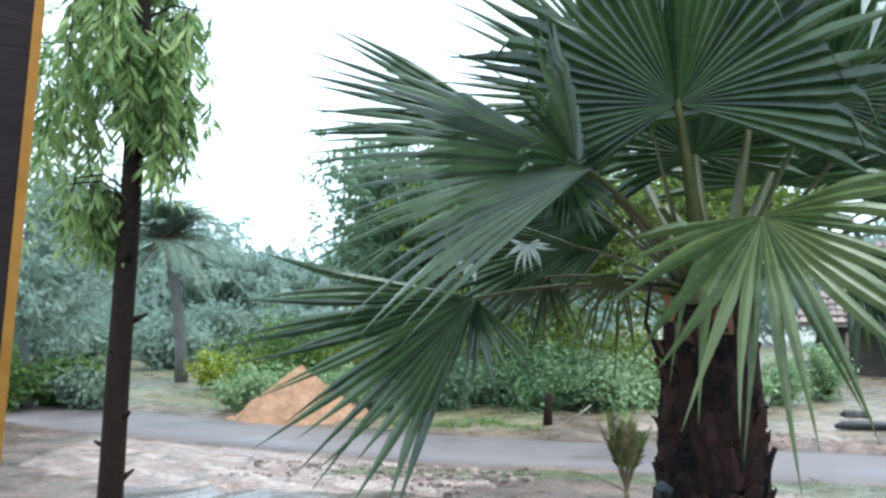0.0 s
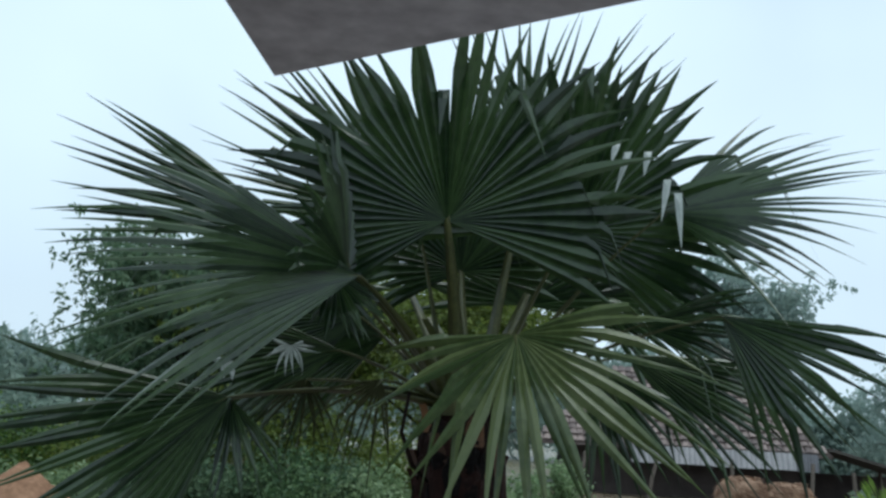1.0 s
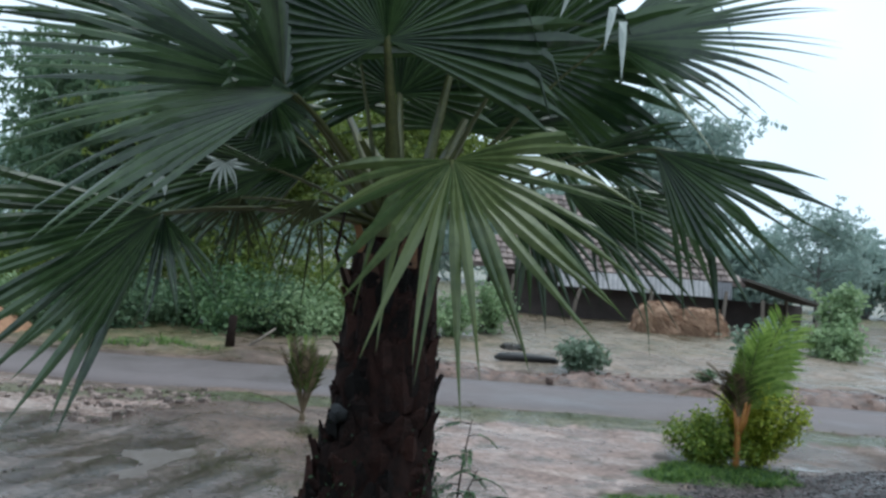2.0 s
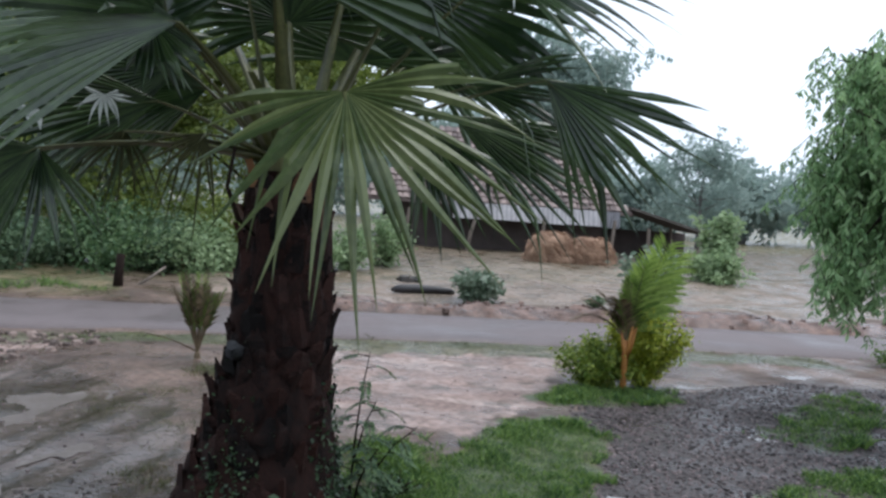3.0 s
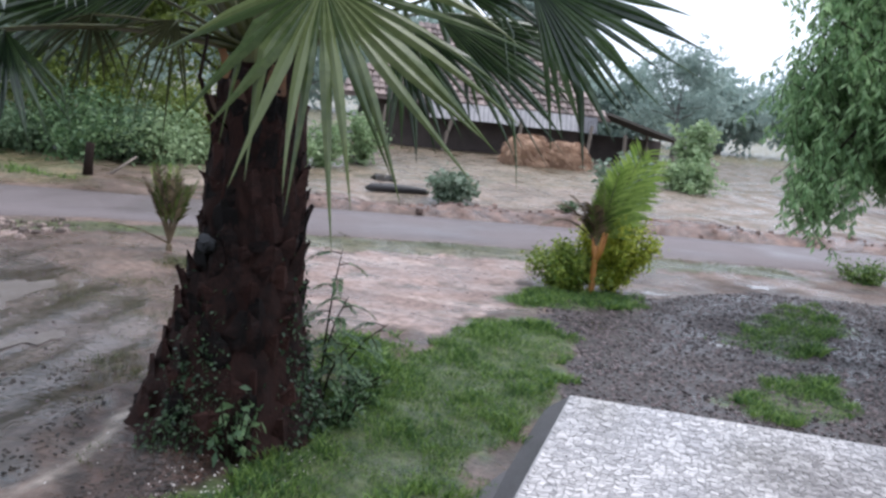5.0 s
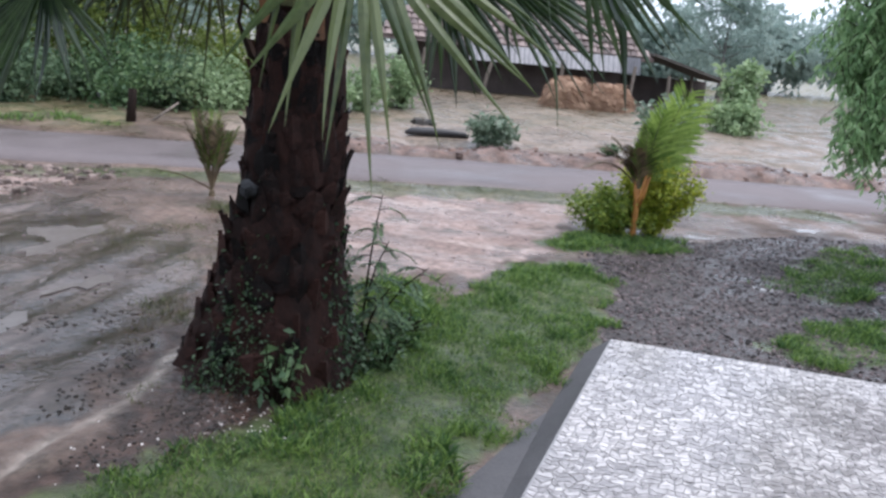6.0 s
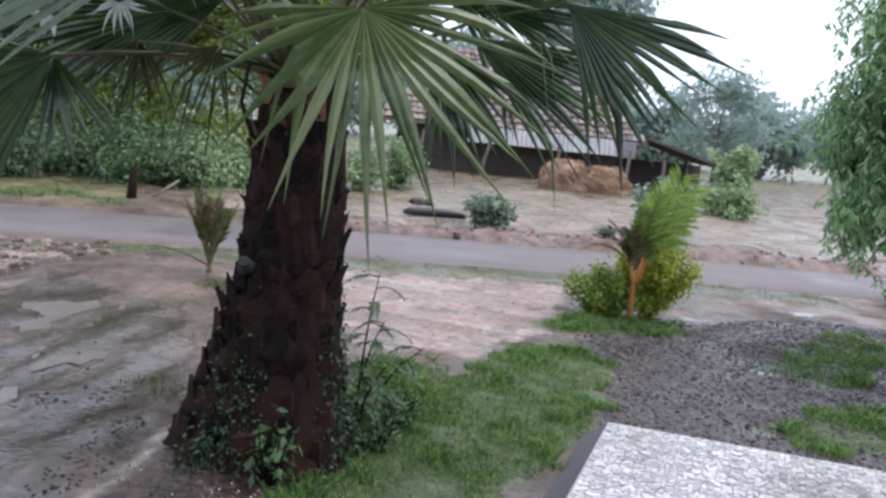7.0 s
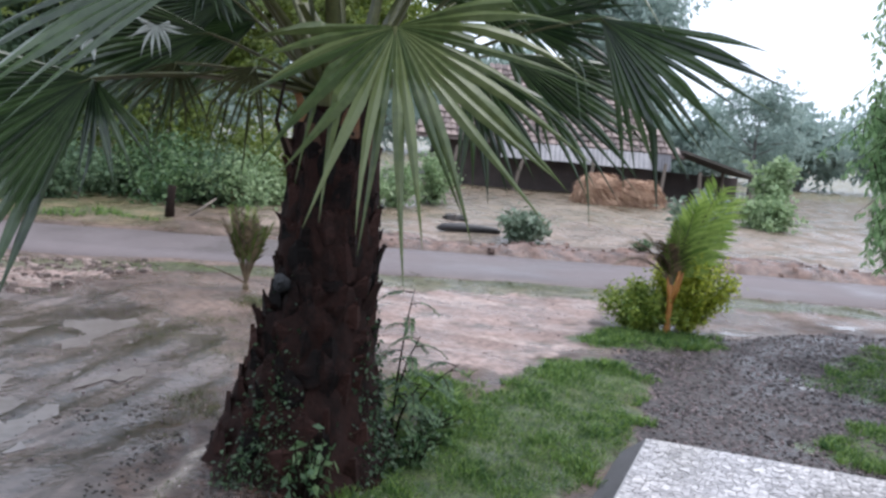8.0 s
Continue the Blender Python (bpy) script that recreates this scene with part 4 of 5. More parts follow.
# palms with feather fronds
def frond(geo, ribs, base, d, length, leaflet, n=30, sag=0.5, wide=0.09, along=0.75, bare=0.1, turn=0.0):
    """A feather frond: an arching rib, bare at its foot, with two rows of leaflets."""
    d = Vector(d).normalized()
    pts = []
    for i in range(n + 1):
        u = i / n
        pts.append(Vector(base) + d * length * u + Vector((0, 0, -sag * length * u * u)))
    ribs.tube(pts[::3], [0.02 * length * 0.6 * (1 - 0.9 * i / (len(pts[::3]))) + 0.002 for i in range(len(pts[::3]))], 4)
    for i in range(max(3, int(n * bare)), n + 1):
        t = (pts[i] - pts[i - 1]).normalized()
        side = t.cross(Vector((0, 0, 1)))
        side = side.normalized() if side.length > 0.05 else Vector((1, 0, 0))
        side = Matrix.Rotation(turn, 3, t) @ side
        for sg in (-1, 1):
            ld = (t * along + side * sg * 0.75 + Vector((0, 0, random.uniform(-0.1, 0.25)))).normalized()
            ln = leaflet * (1 - 0.45 * (i / n) ** 2) * random.uniform(0.85, 1.1)
            geo.blade(pts[i], ld, ld.cross(side.cross(t)).normalized(), ln, ln * wide, 0.25)


def feather_palm(name, label, at, stem_h, stem_r, fronds, stem_mat, frond_mat, lean=(0, 0), count=30, wide=0.09, along=0.75, bare=0.1, turn=0.0):
    ob = thing(name, label, "palm tree", (at[0], at[1], ground_height(*at) - 0.03))
    g = Geo()
    if stem_h > 0:
        g.tube([(lean[0] * u * u, lean[1] * u * u, stem_h * u) for u in (0, 0.2, 0.4, 0.6, 0.8, 1.0)], [stem_r * k for k in (1.25, 1.05, 1, 0.95, 0.9, 0.8)], 10, 0.06)
        part("trunk", g, stem_mat, ob, smooth=True)
    for d, length, leaflet, sag, mat in fronds:
        leaf, rib = Geo(), Geo()
        frond(leaf, rib, (lean[0], lean[1], stem_h), d, length, leaflet, count, sag, wide, along, bare, turn if mat is FROND else 0.0)
        fr = part("frond", leaf, mat, ob)
        part("rib", rib, PETIOLE if mat is FROND else FROND_DRY, fr)
    return ob

fronds = [((0.30, -0.16, 1.0), 1.2, 0.5, 0.02, FROND), ((0.40, -0.24, 1.0), 1.15, 0.5, 0.03, FROND), ((0.16, -0.08, 1.0), 0.95, 0.40, 0.02, FROND), ((0.46, -0.30, 0.9), 0.9, 0.40, 0.06, FROND), ((0.04, 0.0, 1.0), 0.72, 0.34, 0.05, FROND_OLD), ((-0.10, -0.2, 1.0), 0.62, 0.30, 0.12, FROND_OLD),
          ((-0.50, 0.26, 1.0), 1.0, 0.30, 0.42, FROND_DRY), ((-0.34, 0.17, 1.0), 0.88, 0.32, 0.34, FROND_DRY), ((-0.62, 0.34, 0.9), 1.0, 0.30, 0.58, FROND_DRY), ((-0.25, -0.1, 1.0), 0.75, 0.30, 0.35, FROND_DRY), ((-0.42, 0.05, 1.0), 0.8, 0.28, 0.5, FROND_DRY), ((0.2, 0.3, 1.0), 0.8, 0.36, 0.15, FROND)]
coconut = feather_palm("young_coconut_palm", "young coconut palm with orange stem and some dry fronds", (6.47, 7.76), 0.62, 0.036, fronds, STEM_ORANGE, FROND, (-0.01, 0.01), 34, 0.085, 0.85, 0.16, 1.25)
for x, y, h in ((0.05, -0.03, 0.30), (-0.05, 0.03, 0.26), (0.09, -0.05, 0.40), (0.02, -0.06, 0.36)):
    g = Geo()
    g.tube([(0, 0, 0.40), (x * 0.6, y * 0.6, 0.56), (x * 1.1, y * 1.1, 0.46 + h)], [0.026, 0.024, 0.012], 7, 0.05)
    part("stalk_sheath", g, STEM_ORANGE, coconut, "orange leaf-stalk sheath", True)
fronds = [((random.uniform(-0.3, 0.3), random.uniform(-0.25, 0.25), 1.0), random.uniform(0.8, 1.15), 0.26, 0.18, random.choice((FROND_OLD, FROND_OLD, FROND_OLD, FROND_DRY, FROND_DRY, FROND))) for i in range(16)]
fronds.append(((-1.0, 0.1, 0.62), 1.0, 0.22, 0.3, FROND_OLD))
feather_palm("palm_sapling", "young palm sapling with half dry upright fronds", (2.12, 10.15), 0.1, 0.04, fronds, FROND_DRY, FROND, (0, 0), 26, 0.11, 0.95, 0.32, 0.5)
# date palm: haze is painted into both crown and trunk colour
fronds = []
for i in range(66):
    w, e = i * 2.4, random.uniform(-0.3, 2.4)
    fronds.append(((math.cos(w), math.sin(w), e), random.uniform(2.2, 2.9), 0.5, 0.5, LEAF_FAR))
feather_palm("date_palm", "tall date palm across the road, round crown greyed by painted haze", (-7.75, 25.8), 4.2, 0.17, fronds, WOOD_FAR, LEAF_FAR, (-0.55, 0.0), 44, 0.11)

shrub("hedge_bush", "rounded yellow-green bush beside the young coconut palm", (6.88, 7.92), 1.15, 0.92, LEAF_YELLOW, 10500, 0.06)
shrub("hedge_bush", "low green bush under the young coconut palm", (6.30, 8.12), 0.56, 1.0, LEAF_LIME, 6500, 0.06)
shrub("roadside_shrub", "grey-green milkweed shrub on the far road bank", (8.25, 14.4), 0.62, 1.15, LEAF_GREY, 1500, 0.14)
shrub("roadside_shrub", "grey-green shrub behind the young coconut palm", (12.2, 14.0), 1.15, 1.7, LEAF_GREY, 1700, 0.17)
shrub("weed", "small weed at the far road edge", (10.2, 13.2), 0.25, 0.5, LEAF_DARK, 300, 0.07)
shrub("weed", "low weeds beside the gravel", (11.9, 8.0), 0.3, 1.2, LEAF_BUSH, 1400, 0.06)
for x, y, h, lx, ly in ((2.22, 5.45, 1.02, 0.10, 0.02), (2.16, 5.35, 0.72, 0.16, -0.05), (2.30, 5.40, 0.52, 0.34, -0.1), (2.14, 5.2, 0.45, 0.12, -0.12)):
    wd = thing("weed", "slender feathery weed beside the palm trunk", "weed", (x, y, ground_height(x, y)), "weeds at the palm foot")
    st, lf, rb = Geo(), Geo(), Geo()
    st.tube([(0, 0, -0.05), (lx * 0.2, ly * 0.2, h * 0.4), (lx * 0.55, ly * 0.55, h * 0.75), (lx, ly, h)], [0.010, 0.008, 0.006, 0.003], 5)
    for k in range(10):
        u = 0.25 + 0.08 * k
        frond(lf, rb, (lx * u * u, ly * u * u, h * u), (math.cos(k * 2.4) + lx, math.sin(k * 2.4) - 0.2, 0.3), random.uniform(0.18, 0.30), 0.07, 11, 0.6, 0.42)
    part("stem", st, WOOD, wd)
    part("foliage", lf, LEAF_WEED, wd)
    part("branchwork", rb, WOOD, wd, kind="stuff")
for x, y, h, w in ((2.12, 4.78, 0.2, 0.34), (2.35, 5.15, 0.12, 0.4), (2.55, 5.5, 0.14, 0.45)):
    shrub("weed", "low dark green weeds beside the palm trunk", (x, y), h, w, LEAF_WEED, 420, 0.045, "weeds at the palm foot")
shrub("weed", "leafy weed at the foot of the palm", (1.32, 4.42), 0.42, 0.45, LEAF_DARK, 150, 0.075)

# green thicket over the road; some of its leaf colours hold painted haze
for i in range(18):
    w = radians(-12.5 + 1.55 * i)
    dist = 19.2 + 2.2 * (i % 2) + random.uniform(-0.9, 1.2)
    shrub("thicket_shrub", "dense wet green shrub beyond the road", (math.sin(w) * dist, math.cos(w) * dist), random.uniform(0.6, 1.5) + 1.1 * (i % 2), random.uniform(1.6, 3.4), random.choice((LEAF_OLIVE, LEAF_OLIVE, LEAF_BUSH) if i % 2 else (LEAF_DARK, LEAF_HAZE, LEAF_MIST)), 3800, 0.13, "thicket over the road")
for x, y, h, w, mat in ((-8.8, 20.2, 1.0, 2.6, LEAF_BUSH), (-11.5, 21.0, 1.3, 2.8, LEAF_DARK), (-13.0, 23.5, 1.4, 3.0, LEAF_BUSH), (-10.3, 19.3, 0.9, 2.2, LEAF_BUSH)):
    shrub("thicket_shrub", "wet green shrub at the field edge", (x, y), h, w, mat, 3000, 0.17, "thicket over the road")
for x, y, h, w in ((7.6, 19.6, 1.1, 1.5), (8.9, 20.4, 1.3, 1.6), (6.5, 18.4, 0.8, 1.1)):
    shrub("thicket_shrub", "pale light green shrub on the far bank", (x, y), h, w, LEAF_MIST, 1500, 0.15, "thicket over the road")
for i in range(5):
    shrub("hedge_shrub", "yellow-green hedge bush beyond the sand heap", (-6.3 + 0.85 * i, 23.5 - 0.5 * i), 1.1, 1.5, LEAF_YELLOW, 1500, 0.12, "clipped hedge")

# field shrubs take the leaf colour that holds painted haze
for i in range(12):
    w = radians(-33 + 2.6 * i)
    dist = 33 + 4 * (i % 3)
    shrub("field_shrub", "shrub across the field, paled by painted haze", (math.sin(w) * dist, math.cos(w) * dist), random.uniform(1.8, 3.0), random.uniform(3.5, 4.8), LEAF_FAR, 2600, 0.34, "field shrubs")
leafy_tree("tree", "green tree standing behind the fan palm, haze painted into its colour", (-0.9, 25.0), 7.6, 3.9, LEAF_HAZE, 34000, 0.22, 0.2)
leafy_tree("tree", "green tree beyond the road", (2.8, 22.5), 6.6, 3.6, LEAF_OLIVE, 30000, 0.18, 0.18)
leafy_tree("tree", "green tree beyond the road", (7.0, 23.5), 7.0, 3.6, LEAF_OLIVE, 30000, 0.18, 0.18)
leafy_tree("tree", "tall tree behind the tiled house, paled by painted haze", (23.6, 33.6), 11.0, 3.4, LEAF_RAIN, 15000, 0.34, 0.24)
leafy_tree("tree", "feathery tree beyond the lean-to, paled by painted haze", (30.7, 32.1), 6.3, 2.7, LEAF_RAIN, 8500, 0.22, 0.14, flat=0.9)
shrub("roadside_shrub", "bright green leafy shrub beside the lean-to, haze in its colour", (18.7, 18.6), 2.0, 1.05, LEAF_MIST, 3000, 0.23)
shrub("roadside_shrub", "low bright green shrub beside the lean-to, haze in its colour", (18.0, 18.0), 0.9, 2.0, LEAF_MIST, 2600, 0.18)
shrub("roadside_shrub", "green bush at the field edge", (-9.6, 18.6), 1.2, 2.4, LEAF_BUSH, 3000, 0.16)
shrub("roadside_shrub", "grey-green bush at the field edge", (-7.9, 19.3), 0.9, 2.0, LEAF_GREY, 2400, 0.15)
leafy_tree("tree", "tree standing near the date palm, greyed by painted haze", (-9.3, 19.5), 6.6, 2.6, LEAF_FAR, 9000, 0.22, 0.14)
# far tree line: its mist is only the pale leaf and bark colour
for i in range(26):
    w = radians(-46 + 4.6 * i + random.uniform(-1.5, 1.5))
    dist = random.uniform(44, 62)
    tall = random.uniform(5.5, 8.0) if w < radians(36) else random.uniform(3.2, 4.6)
    leafy_tree("tree", "tree in the far tree line, mist painted into its colour", (math.sin(w) * dist, math.cos(w) * dist), tall, min(tall * 0.8, 5.2), LEAF_FAR if i % 2 and w < radians(20) else LEAF_RAIN, 7000, 0.5, 0.22, 0.12, group="far tree line", limbs=9)

leafy_tree("tree", "pale green small-leaved tree beyond the mast tree", (-6.9, 12.6), 7.4, 2.6, LEAF_MIST, 9000, 0.12, 0.1, 0.42)

# ---- sand heap, bank, far things ----
heap = Geo()
N, M = 64, 26
for j in range(M + 1):
    for i in range(N):
        u, w = j / M, 2 * math.pi * i / N
        r = u * (1 + 0.12 * noise.noise((math.cos(w), math.sin(w), 2)))
        heap.v.append((1.5 * r * math.cos(w), 1.1 * r * math.sin(w), 1.12 * (1 - u) ** 1.1 + 0.16 * noise.noise((r * 4 * math.cos(w), r * 4 * math.sin(w), 1)) + 0.06 * noise.noise((r * 12 * math.cos(w), r * 12 * math.sin(w), 3)) - 0.06))
for j in range(M):
    for i in range(N):
        heap.f.append((j * N + i, (j + 1) * N + i, (j + 1) * N + (i + 1) % N, j * N + (i + 1) % N))
ob = tagged(new("sand_mound", heap.mesh("sand_mound", EARTH_HEAP, True)), "heap of orange sand at the far road edge", "sand heap")
ob.location = (-2.85, 17.6, 0.02)


def house():
    """Low tiled house: mud walls, hipped tile roof, tin skirt, posts."""
    h = thing("tiled_house", "low mud house with brown tiled roof and grey tin skirt", "house", (17.0, 27.3, 0.05), turn=-24)
    # local x along the front, y away from the road; the front wall is at y = 0
    X0, X1, D = -5.6, 4.2, 7.0
    for lo, hi in (((X0 + 0.9, 0.0, -0.2), (X1 - 0.9, 0.25, 2.1)), ((X0 + 0.9, D - 1.1, -0.2), (X1 - 0.9, D - 0.85, 2.1)),
                   ((X0 + 0.9, 0.25, -0.2), (X0 + 1.15, D - 1.1, 2.1)), ((X1 - 1.15, 0.25, -0.2), (X1 - 0.9, D - 1.1, 2.1))):
        g = Geo()
        g.box(lo, hi)
        part("wall", g, MUD_WALL, h)
    g = Geo()
    ez, rz = 1.68, 4.6
    y0, y1, ym = -0.9, D - 0.2, 3.0
    a = [(X0, y0, ez), (X1, y0, ez), (X1, y1, ez), (X0, y1, ez), (X0 + 3.0, ym, rz), (X1 - 3.0, ym, rz)]
    b = [(x, y, z - 0.1) for x, y, z in a]
    g.add(a + b, [(0, 1, 5, 4), (1, 2, 5), (2, 3, 4, 5), (3, 0, 4), (7, 6, 10, 11), (8, 7, 11), (9, 8, 11, 10), (6, 9, 10), (0, 6, 7, 1), (1, 7, 8, 2), (2, 8, 9, 3), (3, 9, 6, 0)])
    roof = part("roof", g, TILE_REST, h)
    # half-round tiles in courses on the front slope
    pts, faces = [], []
    for k in range(7):
        w = math.pi * k / 6
        pts += [(-0.12 * math.cos(w), 0.0, 0.03 + 0.04 * math.sin(w)), (-0.10 * math.cos(w), 0.44, 0.035 * math.sin(w) - 0.01)]
    for k in range(6):
        faces.append((2 * k, 2 * k + 2, 2 * k + 3, 2 * k + 1))
    faces.append(tuple(range(12, -1, -2)))
    tg = Geo()
    tg.add(pts, faces)
    tme = tg.mesh("tile", TILE)
    slope = math.atan2(rz - ez, ym - y0)
    rest = Geo()
    n = 0
    L = math.hypot(rz - ez, ym - y0)
    rows_ = int(L / 0.34)
    for r in range(rows_):
        s = r * 0.34
        left, right = X0 + 3.0 * s / L, X1 - 3.0 * s / L
        x = left + 0.12
        while x < right - 0.1:
            m = Matrix.Translation((x + random.uniform(-0.02, 0.02), y0 + s * math.cos(slope) - 0.03, ez + s * math.sin(slope) + 0.01 + random.uniform(0, 0.03))) @ Euler((slope - 0.05 + random.uniform(-0.05, 0.05), 0, random.uniform(-0.08, 0.08))).to_matrix().to_4x4()
            if n < 300 and r < 8 and x > 0.4:
                t = new("tile", tme)
                t.parent, t.matrix_basis = roof, m
                n += 1
            else:
                rest.add([m @ Vector(p) for p in pts], faces)
            x += 0.235
    part("tiles", rest, TILE_REST, roof, kind="stuff")
    # tin skirt: corrugated sheets below the eave, the last one hung upright at the corner
    for i in range(5):
        g = Geo()
        x0, wide = (i * 1.32 - 2.35, 1.34) if i < 4 else (X1 - 1.26, 0.75)
        foot = 1.13 + 0.02 * (i % 2)
        out_ = -1.25 if i < 4 else -1.10
        for k in range(34):
            x = x0 + wide * k / 33
            o = 0.018 * math.sin(k * 1.5)
            g.v += [(x, -1.0 + o, 1.69), (x, out_ + o, foot), (x, -1.0 + o + 0.012, 1.70), (x, out_ + o + 0.012, foot + 0.015)]
            if k:
                b = 4 * k
                g.f += [(b - 4, b - 3, b + 1, b), (b - 2, b + 2, b + 3, b - 1), (b - 3, b - 1, b + 3, b + 1)]
        part("tin_sheet", g, TIN if i < 4 else TIN_DARK, h, "grey corrugated tin sheet" if i < 4 else "darker corrugated tin sheet hung upright")
    for x, lx in ((-1.7, 0.22), (0.9, 0.0), (3.4, 0.05), (-4.0, 0.1)):
        g = Geo()
        g.tube([(x - lx * 0.6, -1.35, -0.3), (x, -1.33, 0.6), (x + lx, -1.3, 1.4)], [0.07, 0.065, 0.06], 7, 0.08)
        part("post", g, POST, h, "crooked wooden post")
    # lean-to at the far end
    g = Geo()
    a = [(X1 - 0.1, -1.3, 1.82), (X1 + 2.7, -1.7, 1.06), (X1 + 2.7, 2.2, 1.06), (X1 - 0.1, 2.2, 1.82)]
    g.add(a + [(x, y, z + 0.09) for x, y, z in a], [(3, 2, 1, 0), (4, 5, 6, 7), (0, 1, 5, 4), (1, 2, 6, 5), (2, 3, 7, 6), (3, 0, 4, 7)])
    part("lean_to_roof", g, THATCH, h, "dark sagging lean-to roof")
    # added dark wall stands in for the shaded space under the lean-to
    g = Geo()
    g.box((X1 - 0.7, 1.8, -0.2), (X1 + 2.9, 2.0, 1.0))
    part("lean_to_wall", g, MUD_WALL, h, "added back wall of the lean-to, dark for the shade inside")
    for x, y in ((X1 + 0.5, -1.3), (X1 + 2.3, -1.5), (X1 + 2.3, 1.8)):
        g = Geo()
        g.tube([(x, y, -0.3), (x + 0.03, y, 0.6), (x, y, 1.2)], [0.08, 0.07, 0.065], 7, 0.08)
        part("post", g, POST, h, "wooden lean-to post")
    return h


house()

# straw piled along the house front
for i in range(2):
    st = thing("straw_pile", "pile of wet golden straw before the house", "straw pile", (16.2 + 1.12 * i, 23.52 - 0.57 * i, ground_height(16, 23.4)), "straw piles", turn=-24)
    core, hay = Geo(), Geo()
    for j in range(9):
        for q in range(20):
            u, w = j / 8, 2 * math.pi * q / 20
            r = (1 - 0.6 * u ** 3.5) * (1 + 0.4 * noise.noise((w, u * 3, i))) * (0.1 if j == 8 else 1)
            core.v.append((0.82 * r * math.cos(w), 0.6 * r * math.sin(w), -0.1 + (1.05 - 0.1 * i) * u))
    for j in range(8):
        for q in range(20):
            core.f.append((j * 20 + q, j * 20 + (q + 1) % 20, (j + 1) * 20 + (q + 1) % 20, (j + 1) * 20 + q))
    for q in range(2600):
        w, u = random.uniform(0, 2 * math.pi), random.uniform(0, 1)
        k = 1 - 0.6 * u ** 3.5
        p = Vector((0.80 * math.cos(w) * k, 0.62 * math.sin(w) * k, (0.98 - 0.1 * i) * u))
        d = (Vector((-math.sin(w), math.cos(w), -0.3)) + unit() * 0.6).normalized()
        hay.blade(p, d, d.cross(unit()).normalized(), random.uniform(0.2, 0.5), 0.02, 0.3)
    part("core", core, STRAW, st, smooth=True)
    part("loose_straw", hay, STRAW, st, kind="stuff")

# black pipe and stump on the far bank
g = Geo()
g.tube([(-0.04, 0.02, 0.03), (0.06, -0.02, 0.06), (0.4, -0.13, 0.075), (0.8, -0.26, 0.07), (1.08, -0.36, 0.05), (1.16, -0.39, 0.02)], [0.03, 0.075, 0.085, 0.08, 0.07, 0.03], 10, 0.12)
ob = tagged(new("log", g.mesh("log", RUBBER, True)), "black wet log lying on the road bank", "log")
ob.location = (6.96, 15.45, ground_height(7.5, 15.3))
g = Geo()
g.tube([(0, 0, -0.1), (0.02, 0, 0.3), (0.05, 0, 0.62)], [0.10, 0.085, 0.075], 9, 0.1)
ob = tagged(new("stump", g.mesh("stump", WOOD, True)), "grey wooden stump post beyond the road", "stump")
ob.location = (1.95, 16.4, 0)
g = Geo()
g.tube([(0, 0, 0.0), (0.5, 0.1, 0.35)], [0.03, 0.02], 6, 0.1)
ob = tagged(new("stick", g.mesh("stick", POST, True)), "pale dry stick leaning beyond the road", "stick")
ob.location = (2.3, 16.4, 0.05)


# ---- mosaic slab in front of the porch ----
C0, C1, C2 = Vector((3.83, 4.66, 0)), Vector((5.25, 3.48, 0)), Vector((2.07, 2.98, 0))
U, V = (C1 - C0).normalized(), (C2 - C0).normalized()
LU, LV = 4.2, 4.6
slab = tagged(thing("mosaic_slab", "white crazy-paved marble slab with grey mortar before the porch", "slab"), kind="structure")
g = Geo()
c = [C0, C0 + U * LU, C0 + U * LU + V * LV, C0 + V * LV]
out = -(U - V * U.dot(V)).normalized()
top = [Vector((p.x, p.y, 0.14)) for p in c]
fl = [c[0] + out * 0.24 + V * -0.06, c[1] - V * 0.06, c[2], c[3] + out * 1.3]
bot = [Vector((p.x, p.y, -0.08)) for p in fl]
g.add(top + bot, [(0, 1, 5, 4), (1, 2, 6, 5), (2, 3, 7, 6), (3, 0, 4, 7), (4, 5, 6, 7)])
part("flank", g, CEMENT, slab, "wet dark grey cement flank")
g = Geo()
g.add(top, [(3, 2, 1, 0)])
part("mortar_bed", g, MORTAR, slab, "pale grey mortar bed")
cell = 0.038
nu, nv_ = int(LU / cell), int(LV / cell)
jit = {}
for i in range(nu + 1):
    for j in range(nv_ + 1):
        e = 0.0 if i in (0, nu) or j in (0, nv_) else 0.42
        jit[i, j] = C0 + U * ((i + random.uniform(-e, e) + 0.25) * cell) + V * ((j + random.uniform(-e, e) + 0.2) * cell + (cell * 0.5 if i % 2 else 0))
rest = Geo()
made = 0
used = set()
